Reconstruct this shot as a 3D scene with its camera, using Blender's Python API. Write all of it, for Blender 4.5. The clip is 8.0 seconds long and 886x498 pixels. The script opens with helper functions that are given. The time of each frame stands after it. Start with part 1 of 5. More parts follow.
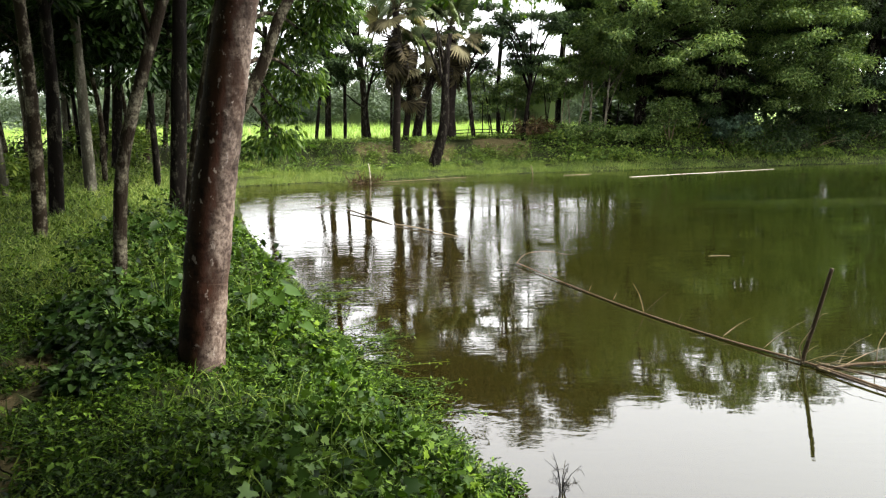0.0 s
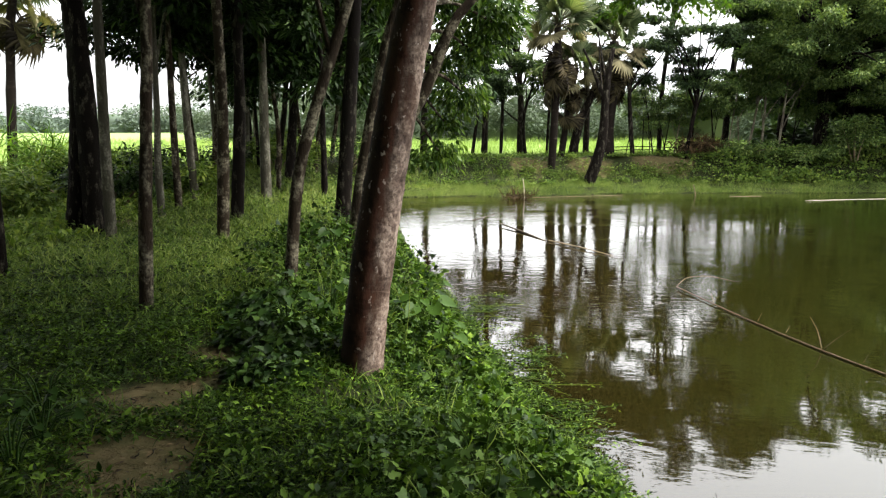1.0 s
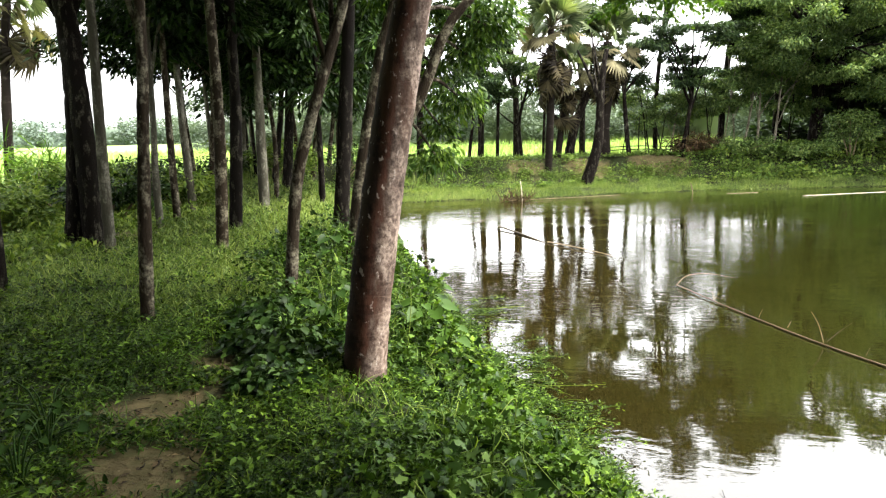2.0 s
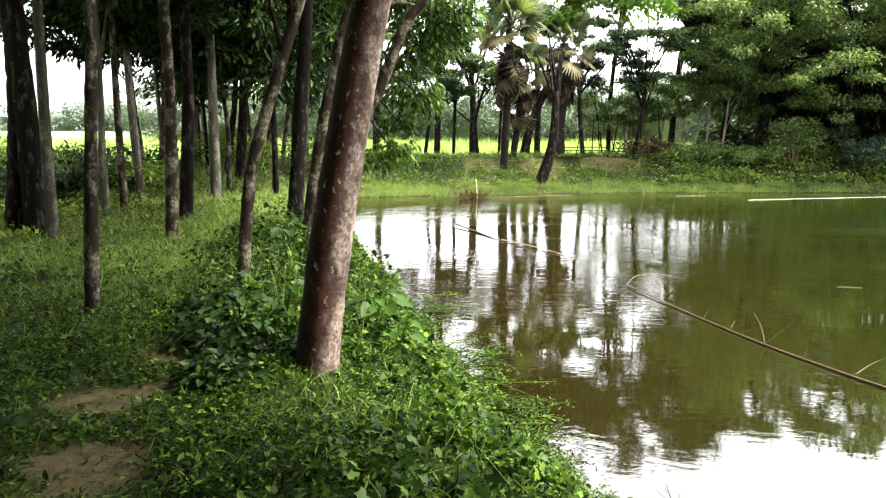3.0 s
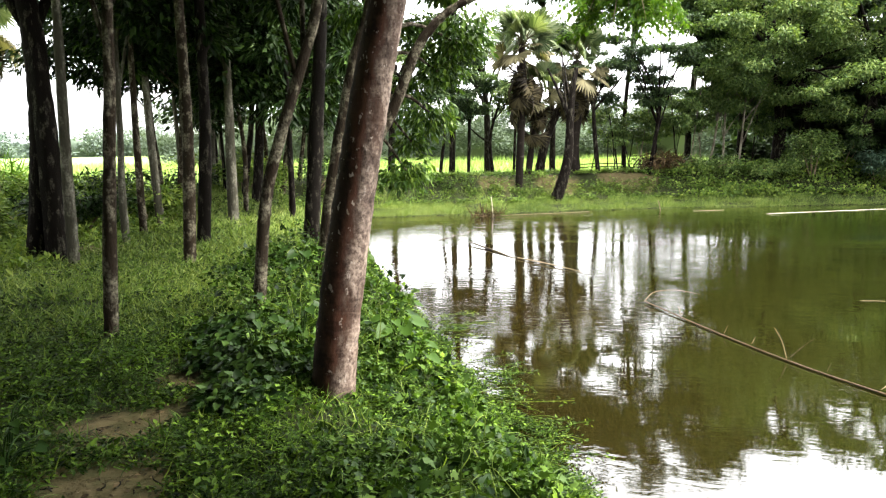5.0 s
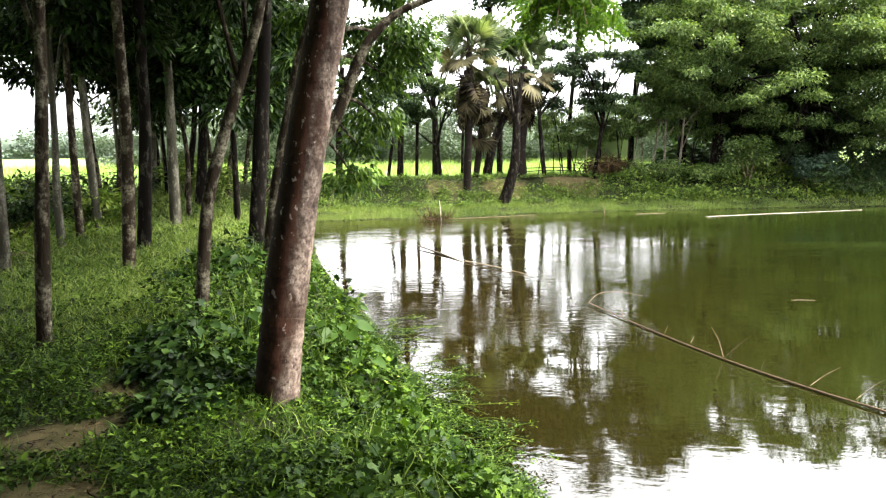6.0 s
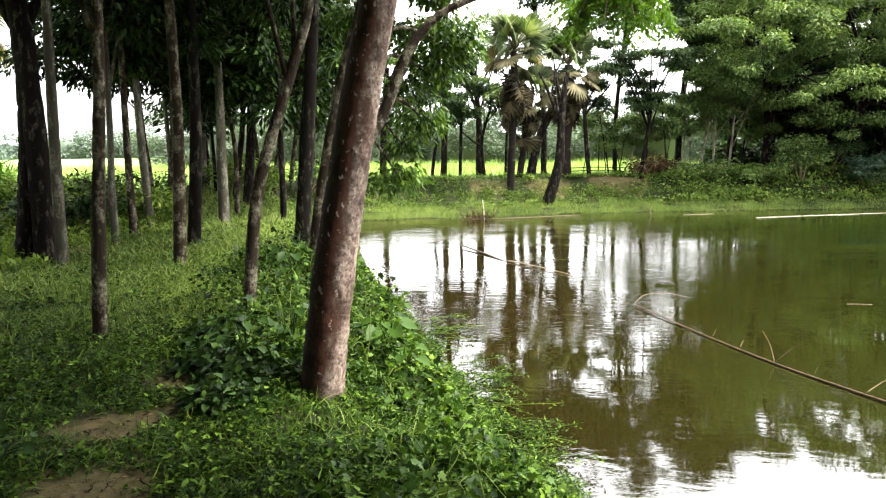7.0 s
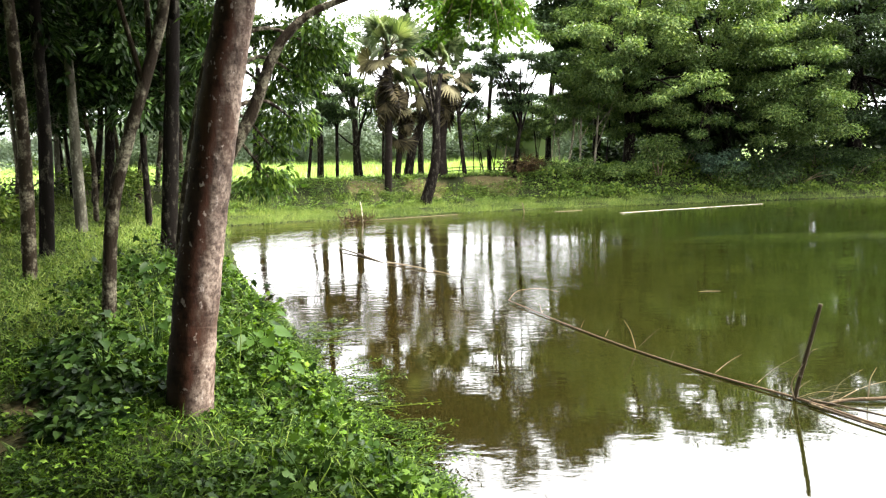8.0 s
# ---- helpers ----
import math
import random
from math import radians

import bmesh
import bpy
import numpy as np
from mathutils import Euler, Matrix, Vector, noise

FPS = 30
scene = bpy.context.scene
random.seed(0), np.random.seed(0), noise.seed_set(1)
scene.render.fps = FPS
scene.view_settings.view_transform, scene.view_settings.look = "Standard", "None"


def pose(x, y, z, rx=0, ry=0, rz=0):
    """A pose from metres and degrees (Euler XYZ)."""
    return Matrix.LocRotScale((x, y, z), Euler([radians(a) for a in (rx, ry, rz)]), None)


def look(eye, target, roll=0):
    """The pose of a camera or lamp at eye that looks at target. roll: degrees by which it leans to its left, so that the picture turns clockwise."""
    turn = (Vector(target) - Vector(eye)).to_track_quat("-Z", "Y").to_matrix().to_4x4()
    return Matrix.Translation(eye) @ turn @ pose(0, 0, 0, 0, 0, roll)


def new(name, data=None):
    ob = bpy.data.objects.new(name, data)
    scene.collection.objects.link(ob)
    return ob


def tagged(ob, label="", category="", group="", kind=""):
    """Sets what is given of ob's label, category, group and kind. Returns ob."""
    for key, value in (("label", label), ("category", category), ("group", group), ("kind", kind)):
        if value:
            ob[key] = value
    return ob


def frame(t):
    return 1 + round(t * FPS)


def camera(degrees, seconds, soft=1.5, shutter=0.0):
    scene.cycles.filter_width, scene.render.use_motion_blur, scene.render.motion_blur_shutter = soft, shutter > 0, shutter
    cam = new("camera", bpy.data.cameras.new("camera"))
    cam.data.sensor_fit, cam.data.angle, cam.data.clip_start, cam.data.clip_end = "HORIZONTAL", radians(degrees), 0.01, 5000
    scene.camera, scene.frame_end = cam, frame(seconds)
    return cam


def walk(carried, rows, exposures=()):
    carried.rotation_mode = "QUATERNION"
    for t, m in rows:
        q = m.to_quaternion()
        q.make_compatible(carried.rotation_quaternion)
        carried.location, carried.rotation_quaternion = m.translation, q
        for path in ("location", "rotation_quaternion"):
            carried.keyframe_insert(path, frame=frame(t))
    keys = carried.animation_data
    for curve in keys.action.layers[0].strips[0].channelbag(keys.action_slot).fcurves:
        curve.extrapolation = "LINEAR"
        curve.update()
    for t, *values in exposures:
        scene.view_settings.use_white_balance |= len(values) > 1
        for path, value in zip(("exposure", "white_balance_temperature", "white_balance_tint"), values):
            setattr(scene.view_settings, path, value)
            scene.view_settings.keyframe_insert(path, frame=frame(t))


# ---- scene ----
# camera: hand-held on the bank, turning where it stands
cam = camera(64.64, 8.0, soft=1.25)


def view(x, y, z, yaw, pitch, roll):
    a, b = radians(yaw), radians(pitch)
    way = Vector((-math.sin(a) * math.cos(b), math.cos(a) * math.cos(b), math.sin(b)))
    return look((x, y, z), Vector((x, y, z)) + way, roll)


# seconds, eye, yaw, pitch, roll
PATH = (
    (0.0, 0.057, -0.008, 1.499, 0.12, -11.18, -0.78),
    (0.5, 0.020, 0.010, 1.491, 6.75, -11.29, -1.33),
    (1.0, -0.013, 0.012, 1.499, 12.42, -9.87, -0.18),
    (1.5, -0.032, 0.008, 1.493, 13.30, -8.10, -0.79),
    (2.0, -0.020, 0.005, 1.495, 12.32, -9.51, -1.61),
    (2.2, -0.013, 0.001, 1.496, 9.51, -9.56, -0.99),
    (3.3, -0.036, -0.002, 1.496, 8.62, -9.90, 0.29),
    (3.5, -0.039, 0.001, 1.494, 10.07, -9.45, -0.22),
    (4.0, -0.027, 0.005, 1.501, 11.83, -8.93, -1.15),
    (4.5, -0.030, 0.005, 1.503, 12.57, -8.10, -0.90),
    (5.0, -0.012, 0.002, 1.504, 9.90, -8.33, -0.96),
    (5.2, -0.007, -0.001, 1.504, 8.33, -8.23, -0.94),
    (6.3, 0.024, -0.009, 1.514, 5.63, -8.12, -0.66),
    (6.5, 0.017, -0.004, 1.503, 6.76, -8.09, -0.64),
    (7.0, 0.005, -0.011, 1.501, 9.22, -8.08, -0.72),
    (7.5, 0.027, -0.006, 1.501, 7.84, -9.80, -1.32),
    (8.0, 0.079, -0.019, 1.525, -0.52, -8.21, -1.20),
)
EXPOSURES = ((0.0, 1.32), (0.5, 1.28), (1.0, 1.18), (1.5, 1.47), (2.0, 1.93), (3.5, 1.99), (7.0, 1.93), (8.0, 2.03))
walk(cam, [(row[0], view(*row[1:])) for row in PATH], EXPOSURES)

# ---- light: a bright overcast sky and a very soft sun above the pond ----
SUN_UP, SUN_TURN = radians(57), radians(84)
world = bpy.data.worlds.new("world")
scene.world = world
world.use_nodes = True
wn, wl = world.node_tree.nodes, world.node_tree.links
sky = wn.new("ShaderNodeTexSky")
sky.sky_type, sky.sun_disc, sky.sun_elevation, sky.sun_rotation = "NISHITA", False, SUN_UP, SUN_TURN
# cloud cover: white, three times as bright higher up as at the horizon
place_in_sky, parts_of_sky = wn.new("ShaderNodeTexCoord"), wn.new("ShaderNodeSeparateXYZ")
wl.new(place_in_sky.outputs["Generated"], parts_of_sky.inputs[0])
rise = wn.new("ShaderNodeMapRange")
rise.inputs[1].default_value, rise.inputs[2].default_value, rise.inputs[3].default_value, rise.inputs[4].default_value = 0.0, 0.5, 0.3, 1.22
wl.new(parts_of_sky.outputs[2], rise.inputs[0])
white = wn.new("ShaderNodeMix")
white.data_type, white.blend_type = "RGBA", "MULTIPLY"
white.inputs[0].default_value = 1.0
white.inputs[6].default_value = (36.0, 36.2, 36.6, 1)
# the cover is thinner, and so brighter, on the sun's side than away from it
side = wn.new("ShaderNodeVectorMath")
side.operation = "DOT_PRODUCT"
side.inputs[1].default_value = (math.sin(radians(62)), math.cos(radians(62)), 0.0)
wl.new(place_in_sky.outputs["Generated"], side.inputs[0])
veil = wn.new("ShaderNodeMapRange")
veil.interpolation_type = "SMOOTHSTEP"
veil.inputs[1].default_value, veil.inputs[2].default_value, veil.inputs[3].default_value, veil.inputs[4].default_value = -0.7, 0.4, 0.2, 1.0
wl.new(side.outputs["Value"], veil.inputs[0])
both = wn.new("ShaderNodeMath")
both.operation = "MULTIPLY"
wl.new(rise.outputs[0], both.inputs[0])
wl.new(veil.outputs[0], both.inputs[1])
cloud = wn.new("ShaderNodeMix")
cloud.data_type = "RGBA"
cloud.inputs[0].default_value = 0.95
wl.new(both.outputs[0], white.inputs[7])
wl.new(sky.outputs[0], cloud.inputs[6])
wl.new(white.outputs[2], cloud.inputs[7])
wl.new(cloud.outputs[2], wn["Background"].inputs[0])
wn["Background"].inputs[1].default_value = 0.08

sun_data = bpy.data.lights.new("sun", "SUN")
sun_data.energy, sun_data.angle, sun_data.color = 5.0, radians(16), (1.0, 0.95, 0.86)
sun = new("sun", sun_data)
to_sun = Vector((math.sin(SUN_TURN) * math.cos(SUN_UP), math.cos(SUN_TURN) * math.cos(SUN_UP), math.sin(SUN_UP)))
sun.matrix_world = look(to_sun * 60, (0, 0, 0))

# ---- materials ----


def material(name):
    m = bpy.data.materials.new(name)
    m.use_nodes = True
    return m, m.node_tree.nodes, m.node_tree.links, m.node_tree.nodes["Principled BSDF"]


def ramp(nodes, stops):
    r = nodes.new("ShaderNodeValToRGB")
    e = r.color_ramp.elements
    while len(e) < len(stops):
        e.new(0.5)
    for el, (p, c) in zip(e, stops):
        el.position, el.color = p, (*c, 1)
    return r


def noise_node(nodes, links, scale, detail=3.0, rough=0.55, coords="Object", stretch=None):
    tc = nodes.new("ShaderNodeTexCoord")
    n = nodes.new("ShaderNodeTexNoise")
    n.inputs["Scale"].default_value, n.inputs["Detail"].default_value = scale, detail
    n.inputs["Roughness"].default_value = rough
    if stretch:
        mp = nodes.new("ShaderNodeMapping")
        mp.inputs["Scale"].default_value = stretch
        links.new(tc.outputs[coords], mp.inputs[0])
        links.new(mp.outputs[0], n.inputs["Vector"])
    else:
        links.new(tc.outputs[coords], n.inputs["Vector"])
    return n


def mix_color(nodes, links, a, b, fac, mode="MIX"):
    x = nodes.new("ShaderNodeMix")
    x.data_type, x.blend_type = "RGBA", mode
    for sock, v in ((x.inputs[6], a), (x.inputs[7], b), (x.inputs[0], fac)):
        if isinstance(v, tuple):
            sock.default_value = (*v, 1)
        elif isinstance(v, float):
            sock.default_value = v
        else:
            links.new(v, sock)
    return x.outputs[2]


def bump(nodes, links, height, bsdf, strength, distance):
    b = nodes.new("ShaderNodeBump")
    b.inputs["Strength"].default_value, b.inputs["Distance"].default_value = strength, distance
    links.new(height, b.inputs["Height"])
    links.new(b.outputs[0], bsdf.inputs["Normal"])


def leaf_material(name, dark, mid, light, through_light=0.3, rough=0.45, patch=0.6, gloss=0.1):
    """Leaves: each takes its own shade, clumps differ, and some light passes through."""
    m, n, l, b = material(name)
    geo = n.new("ShaderNodeNewGeometry")
    r = ramp(n, ((0.0, dark), (0.55, mid), (1.0, light)))
    l.new(geo.outputs["Random Per Island"], r.inputs[0])
    big = noise_node(n, l, patch, 2.0)
    tone = ramp(n, ((0.3, (0.62, 0.66, 0.6)), (0.7, (1.25, 1.2, 1.05))))
    l.new(big.outputs[0], tone.inputs[0])
    col = mix_color(n, l, r.outputs[0], tone.outputs[0], 1.0, "MULTIPLY")
    l.new(col, b.inputs["Base Color"])
    b.inputs["Roughness"].default_value = rough
    b.inputs["Specular IOR Level"].default_value = gloss
    t = n.new("ShaderNodeBsdfTranslucent")
    warm = mix_color(n, l, col, (1.15, 1.25, 0.5), 1.0, "MULTIPLY")
    l.new(warm, t.inputs[0])
    mx = n.new("ShaderNodeMixShader")
    mx.inputs[0].default_value = through_light
    l.new(b.outputs[0], mx.inputs[1])
    l.new(t.outputs[0], mx.inputs[2])
    l.new(mx.outputs[0], n["Material Output"].inputs[0])
    return m


def bark_material(name, dark, mid, pale, scale=3.0, pale_at=0.62, stretch=(1, 1, 0.35), rough=0.85):
    """Bark: lichen patches over a ridged, streaked ground."""
    m, n, l, b = material(name)
    patch = noise_node(n, l, scale, 4.0, 0.6, stretch=stretch)
    fine = noise_node(n, l, scale * 9, 4.0, 0.7, stretch=(1, 1, 0.3))
    base = mix_color(n, l, dark, mid, fine.outputs[0])
    pr = ramp(n, ((pale_at - 0.04, (0, 0, 0)), (pale_at + 0.06, (1, 1, 1))))
    l.new(patch.outputs[0], pr.inputs[0])
    spots = noise_node(n, l, scale * 4, 5.0, 0.7)
    sr = ramp(n, ((0.4, (0.1, 0.1, 0.1)), (0.66, (1, 1, 1))))
    l.new(spots.outputs[0], sr.inputs[0])
    fac = mix_color(n, l, pr.outputs[0], sr.outputs[0], 1.0, "MULTIPLY")
    col = mix_color(n, l, base, pale, fac)
    l.new(col, b.inputs["Base Color"])
    b.inputs["Roughness"].default_value = rough
    b.inputs["Specular IOR Level"].default_value = 0.06
    bump(n, l, fine.outputs[0], b, 0.9, 0.018)
    return m


def ringed_bark(name, dark, mid, pale):
    """Smooth bark: broad pale lichen blotches, +x side painted as lit, thin ring scars round the trunk, rusty weathered
    streaks.
    """
    m, n, l, b = material(name)
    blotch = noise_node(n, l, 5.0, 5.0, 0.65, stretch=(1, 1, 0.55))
    fine = noise_node(n, l, 60.0, 4.0, 0.7, stretch=(1, 1, 0.35))
    streak = noise_node(n, l, 9.0, 4.0, 0.6, stretch=(1, 1, 0.12))
    base = mix_color(n, l, dark, mid, fine.outputs[0])
    sr = ramp(n, ((0.45, (0, 0, 0)), (0.62, (1, 1, 1))))
    l.new(streak.outputs[0], sr.inputs[0])
    base = mix_color(n, l, base, (mid[0] * 1.5, mid[1] * 1.1, mid[2] * 0.8), mix_color(n, l, sr.outputs[0], (0.5, 0.5, 0.5), 1.0, "MULTIPLY"))
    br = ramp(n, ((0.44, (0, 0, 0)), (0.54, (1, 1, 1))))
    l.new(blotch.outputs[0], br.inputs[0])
    speck = ramp(n, ((0.36, (0.15, 0.15, 0.15)), (0.6, (1, 1, 1))))
    l.new(noise_node(n, l, 34.0, 5.0, 0.75).outputs[0], speck.inputs[0])
    # keeping the pale tone to the +x side paints side light into the bark
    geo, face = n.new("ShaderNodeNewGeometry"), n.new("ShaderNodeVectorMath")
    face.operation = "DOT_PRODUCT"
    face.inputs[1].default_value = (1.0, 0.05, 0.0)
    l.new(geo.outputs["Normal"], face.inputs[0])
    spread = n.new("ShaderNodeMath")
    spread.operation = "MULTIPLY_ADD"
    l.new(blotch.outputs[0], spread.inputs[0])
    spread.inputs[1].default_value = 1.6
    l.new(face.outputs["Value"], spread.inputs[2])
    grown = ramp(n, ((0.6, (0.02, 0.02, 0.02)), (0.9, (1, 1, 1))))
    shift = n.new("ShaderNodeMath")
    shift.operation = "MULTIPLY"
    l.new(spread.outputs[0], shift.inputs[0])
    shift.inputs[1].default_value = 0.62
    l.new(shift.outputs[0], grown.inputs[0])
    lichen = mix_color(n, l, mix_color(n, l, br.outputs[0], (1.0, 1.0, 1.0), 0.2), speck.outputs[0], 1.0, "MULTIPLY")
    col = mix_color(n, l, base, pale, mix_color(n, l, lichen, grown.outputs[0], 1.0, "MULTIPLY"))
    # rusty peeling bark between the dark and the painted-lit side, flecked with white
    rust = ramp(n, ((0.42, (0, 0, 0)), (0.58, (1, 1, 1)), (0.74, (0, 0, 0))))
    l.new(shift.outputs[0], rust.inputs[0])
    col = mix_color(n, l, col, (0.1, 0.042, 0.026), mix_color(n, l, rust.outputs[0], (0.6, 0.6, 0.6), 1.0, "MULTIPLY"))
    fleck = ramp(n, ((0.63, (0, 0, 0)), (0.67, (1, 1, 1))))
    l.new(noise_node(n, l, 26.0, 3.0, 0.6, stretch=(1, 1, 0.6)).outputs[0], fleck.inputs[0])
    col = mix_color(n, l, col, (0.36, 0.31, 0.27), mix_color(n, l, fleck.outputs[0], (0.7, 0.7, 0.7), 1.0, "MULTIPLY"))
    stain = ramp(n, ((0.5, (1, 1, 1)), (0.6, (0.38, 0.33, 0.33))))
    l.new(noise_node(n, l, 10.0, 5.0, 0.65, stretch=(1, 1, 0.7)).outputs[0], stain.inputs[0])
    col = mix_color(n, l, col, stain.outputs[0], 0.85, "MULTIPLY")
    # ring scars a hand's width apart, waving a little and broken in places
    ring = noise_node(n, l, 1.0, 2.0, 0.5, stretch=(1.2, 1.2, 9.0))
    rr = ramp(n, ((0.49, (0, 0, 0)), (0.515, (1, 1, 1)), (0.53, (0, 0, 0))))
    l.new(ring.outputs[0], rr.inputs[0])
    broken = mix_color(n, l, mix_color(n, l, rr.outputs[0], sr.outputs[0], 0.5, "MULTIPLY"), grown.outputs[0], 0.9, "MULTIPLY")
    col = mix_color(n, l, col, (pale[0] * 1.15, pale[1] * 1.1, pale[2] * 1.05), mix_color(n, l, broken, (0.2, 0.2, 0.2), 1.0, "MULTIPLY"))
    l.new(col, b.inputs["Base Color"])
    b.inputs["Roughness"].default_value = 0.75
    b.inputs["Specular IOR Level"].default_value = 0.12
    bump(n, l, mix_color(n, l, fine.outputs["Color"], rr.outputs[0], 0.04), b, 0.5, 0.008)
    return m


def plain_material(name, c1, c2, scale, rough=0.8, stretch=None, relief=0.4, depth=0.01):
    m, n, l, b = material(name)
    a = noise_node(n, l, scale, 4.0, 0.65, stretch=stretch)
    c = noise_node(n, l, scale * 7, 3.0, 0.6, stretch=stretch)
    col = mix_color(n, l, c1, c2, a.outputs[0])
    l.new(mix_color(n, l, col, mix_color(n, l, (0.6, 0.6, 0.6), (1.2, 1.2, 1.2), c.outputs[0]), 0.8, "MULTIPLY"), b.inputs["Base Color"])
    b.inputs["Roughness"].default_value = rough
    b.inputs["Specular IOR Level"].default_value = 0.15
    bump(n, l, c.outputs[0], b, relief, depth)
    return m


VINE = leaf_material("vine_leaf", (0.006, 0.014, 0.002), (0.029, 0.062, 0.011), (0.092, 0.152, 0.031), 0.26, 0.42, 1.4, 0.05)
FRESH = leaf_material("fresh_creeper_leaf", (0.025, 0.055, 0.006), (0.075, 0.14, 0.014), (0.15, 0.235, 0.03), 0.34, 0.45, 1.6, 0.05)
BUSH = leaf_material("bush_leaf", (0.005, 0.012, 0.004), (0.016, 0.036, 0.008), (0.05, 0.09, 0.02), 0.15, 0.4, 1.2, 0.06)
WEED = leaf_material("weed_leaf", (0.003, 0.008, 0.001), (0.022, 0.049, 0.006), (0.112, 0.185, 0.026), 0.24, 0.45, 0.7, 0.05)
SHADED_WEED = leaf_material("shaded_weed_leaf", (0.03, 0.06, 0.014), (0.08, 0.135, 0.03), (0.17, 0.23, 0.06), 0.28, 0.5, 0.6, 0.06)
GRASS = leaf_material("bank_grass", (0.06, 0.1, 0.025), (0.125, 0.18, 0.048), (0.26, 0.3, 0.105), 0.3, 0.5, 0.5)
FIELD_WEED = leaf_material("tall_weed_leaf", (0.04, 0.075, 0.014), (0.085, 0.135, 0.024), (0.17, 0.22, 0.05), 0.35, 0.5, 0.8)
PADDY = leaf_material("paddy_blades", (0.16, 0.24, 0.072), (0.205, 0.285, 0.094), (0.27, 0.345, 0.13), 0.3, 0.5, 0.05)
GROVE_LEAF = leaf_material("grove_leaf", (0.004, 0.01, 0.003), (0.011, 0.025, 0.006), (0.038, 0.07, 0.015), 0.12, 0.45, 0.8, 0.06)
MANGO_LEAF = leaf_material("long_leaf", (0.018, 0.042, 0.01), (0.052, 0.098, 0.02), (0.125, 0.19, 0.04), 0.36, 0.35, 0.9)
BRIGHT_LEAF = leaf_material("feather_leaf", (0.035, 0.08, 0.01), (0.065, 0.135, 0.014), (0.12, 0.2, 0.022), 0.4, 0.45, 0.8)
FEATHER = leaf_material("far_feather_leaf", (0.034, 0.066, 0.024), (0.098, 0.155, 0.05), (0.205, 0.262, 0.095), 0.28, 0.5, 0.35)
DEEP_LEAF = leaf_material("far_dark_leaf", (0.01, 0.022, 0.011), (0.032, 0.058, 0.022), (0.075, 0.115, 0.042), 0.16, 0.5, 0.35)
BLUE_LEAF = leaf_material("blue_green_leaf", (0.03, 0.06, 0.045), (0.055, 0.095, 0.07), (0.09, 0.14, 0.1), 0.15, 0.5, 0.6)
# aerial haze is painted into these two: pale, greyed, bluish leaf colours
FAR_HAZE_WOOD = leaf_material("far_woods_haze_leaf", (0.08, 0.105, 0.08), (0.096, 0.124, 0.096), (0.12, 0.15, 0.118), 0.12, 0.75, 0.06)
HAZE_WOOD = leaf_material("distant_woods_haze_leaf", (0.1, 0.13, 0.12), (0.12, 0.155, 0.14), (0.145, 0.18, 0.16), 0.1, 0.8, 0.02)
DRY_LEAF = leaf_material("dry_leaf", (0.02, 0.012, 0.007), (0.055, 0.034, 0.019), (0.14, 0.098, 0.057), 0.15, 0.7, 0.8)
FAN_LEAF = leaf_material("fan_leaf", (0.06, 0.088, 0.046), (0.11, 0.145, 0.08), (0.21, 0.24, 0.15), 0.32, 0.4, 0.8)
FAN_DRY = leaf_material("dry_fan_leaf", (0.045, 0.04, 0.022), (0.09, 0.08, 0.045), (0.17, 0.152, 0.092), 0.25, 0.6, 0.9)
FAN_DEAD = leaf_material("dead_fan_leaf", (0.008, 0.006, 0.004), (0.022, 0.017, 0.01), (0.075, 0.062, 0.034), 0.12, 0.7, 0.9)

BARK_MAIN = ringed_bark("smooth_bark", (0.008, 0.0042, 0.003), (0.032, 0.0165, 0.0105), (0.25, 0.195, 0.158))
BARK_GREY = bark_material("grey_bark", (0.006, 0.0042, 0.003), (0.034, 0.024, 0.015), (0.21, 0.19, 0.135), 9.0, 0.52, (1, 1, 0.6))
BARK_ASH = bark_material("ash_bark", (0.018, 0.016, 0.011), (0.075, 0.07, 0.05), (0.2, 0.19, 0.15), 7.0, 0.52)
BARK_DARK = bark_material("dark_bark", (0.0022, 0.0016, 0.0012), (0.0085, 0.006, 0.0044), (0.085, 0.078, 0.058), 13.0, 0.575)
BARK_PALE = bark_material("pale_bark", (0.05, 0.042, 0.032), (0.13, 0.11, 0.085), (0.3, 0.27, 0.21), 8.0, 0.5)
BARK_PALM = bark_material("palm_bark", (0.004, 0.003, 0.0024), (0.014, 0.0105, 0.008), (0.045, 0.037, 0.03), 2.5, 0.6, (1, 1, 3))
BAMBOO = bark_material("weathered_bamboo", (0.02, 0.014, 0.008), (0.12, 0.08, 0.045), (0.36, 0.28, 0.18), 4.5, 0.75, (1, 1, 1), 0.55)
BAMBOO_DARK = bark_material("wet_bamboo", (0.02, 0.015, 0.01), (0.06, 0.045, 0.025), (0.2, 0.16, 0.09), 6.0, 0.6, (1, 1, 1), 0.4)
BLEACHED = plain_material("bleached_wood", (0.32, 0.28, 0.2), (0.5, 0.45, 0.35), 6.0)
TWIG = plain_material("twig_wood", (0.09, 0.065, 0.04), (0.28, 0.22, 0.14), 5.0)


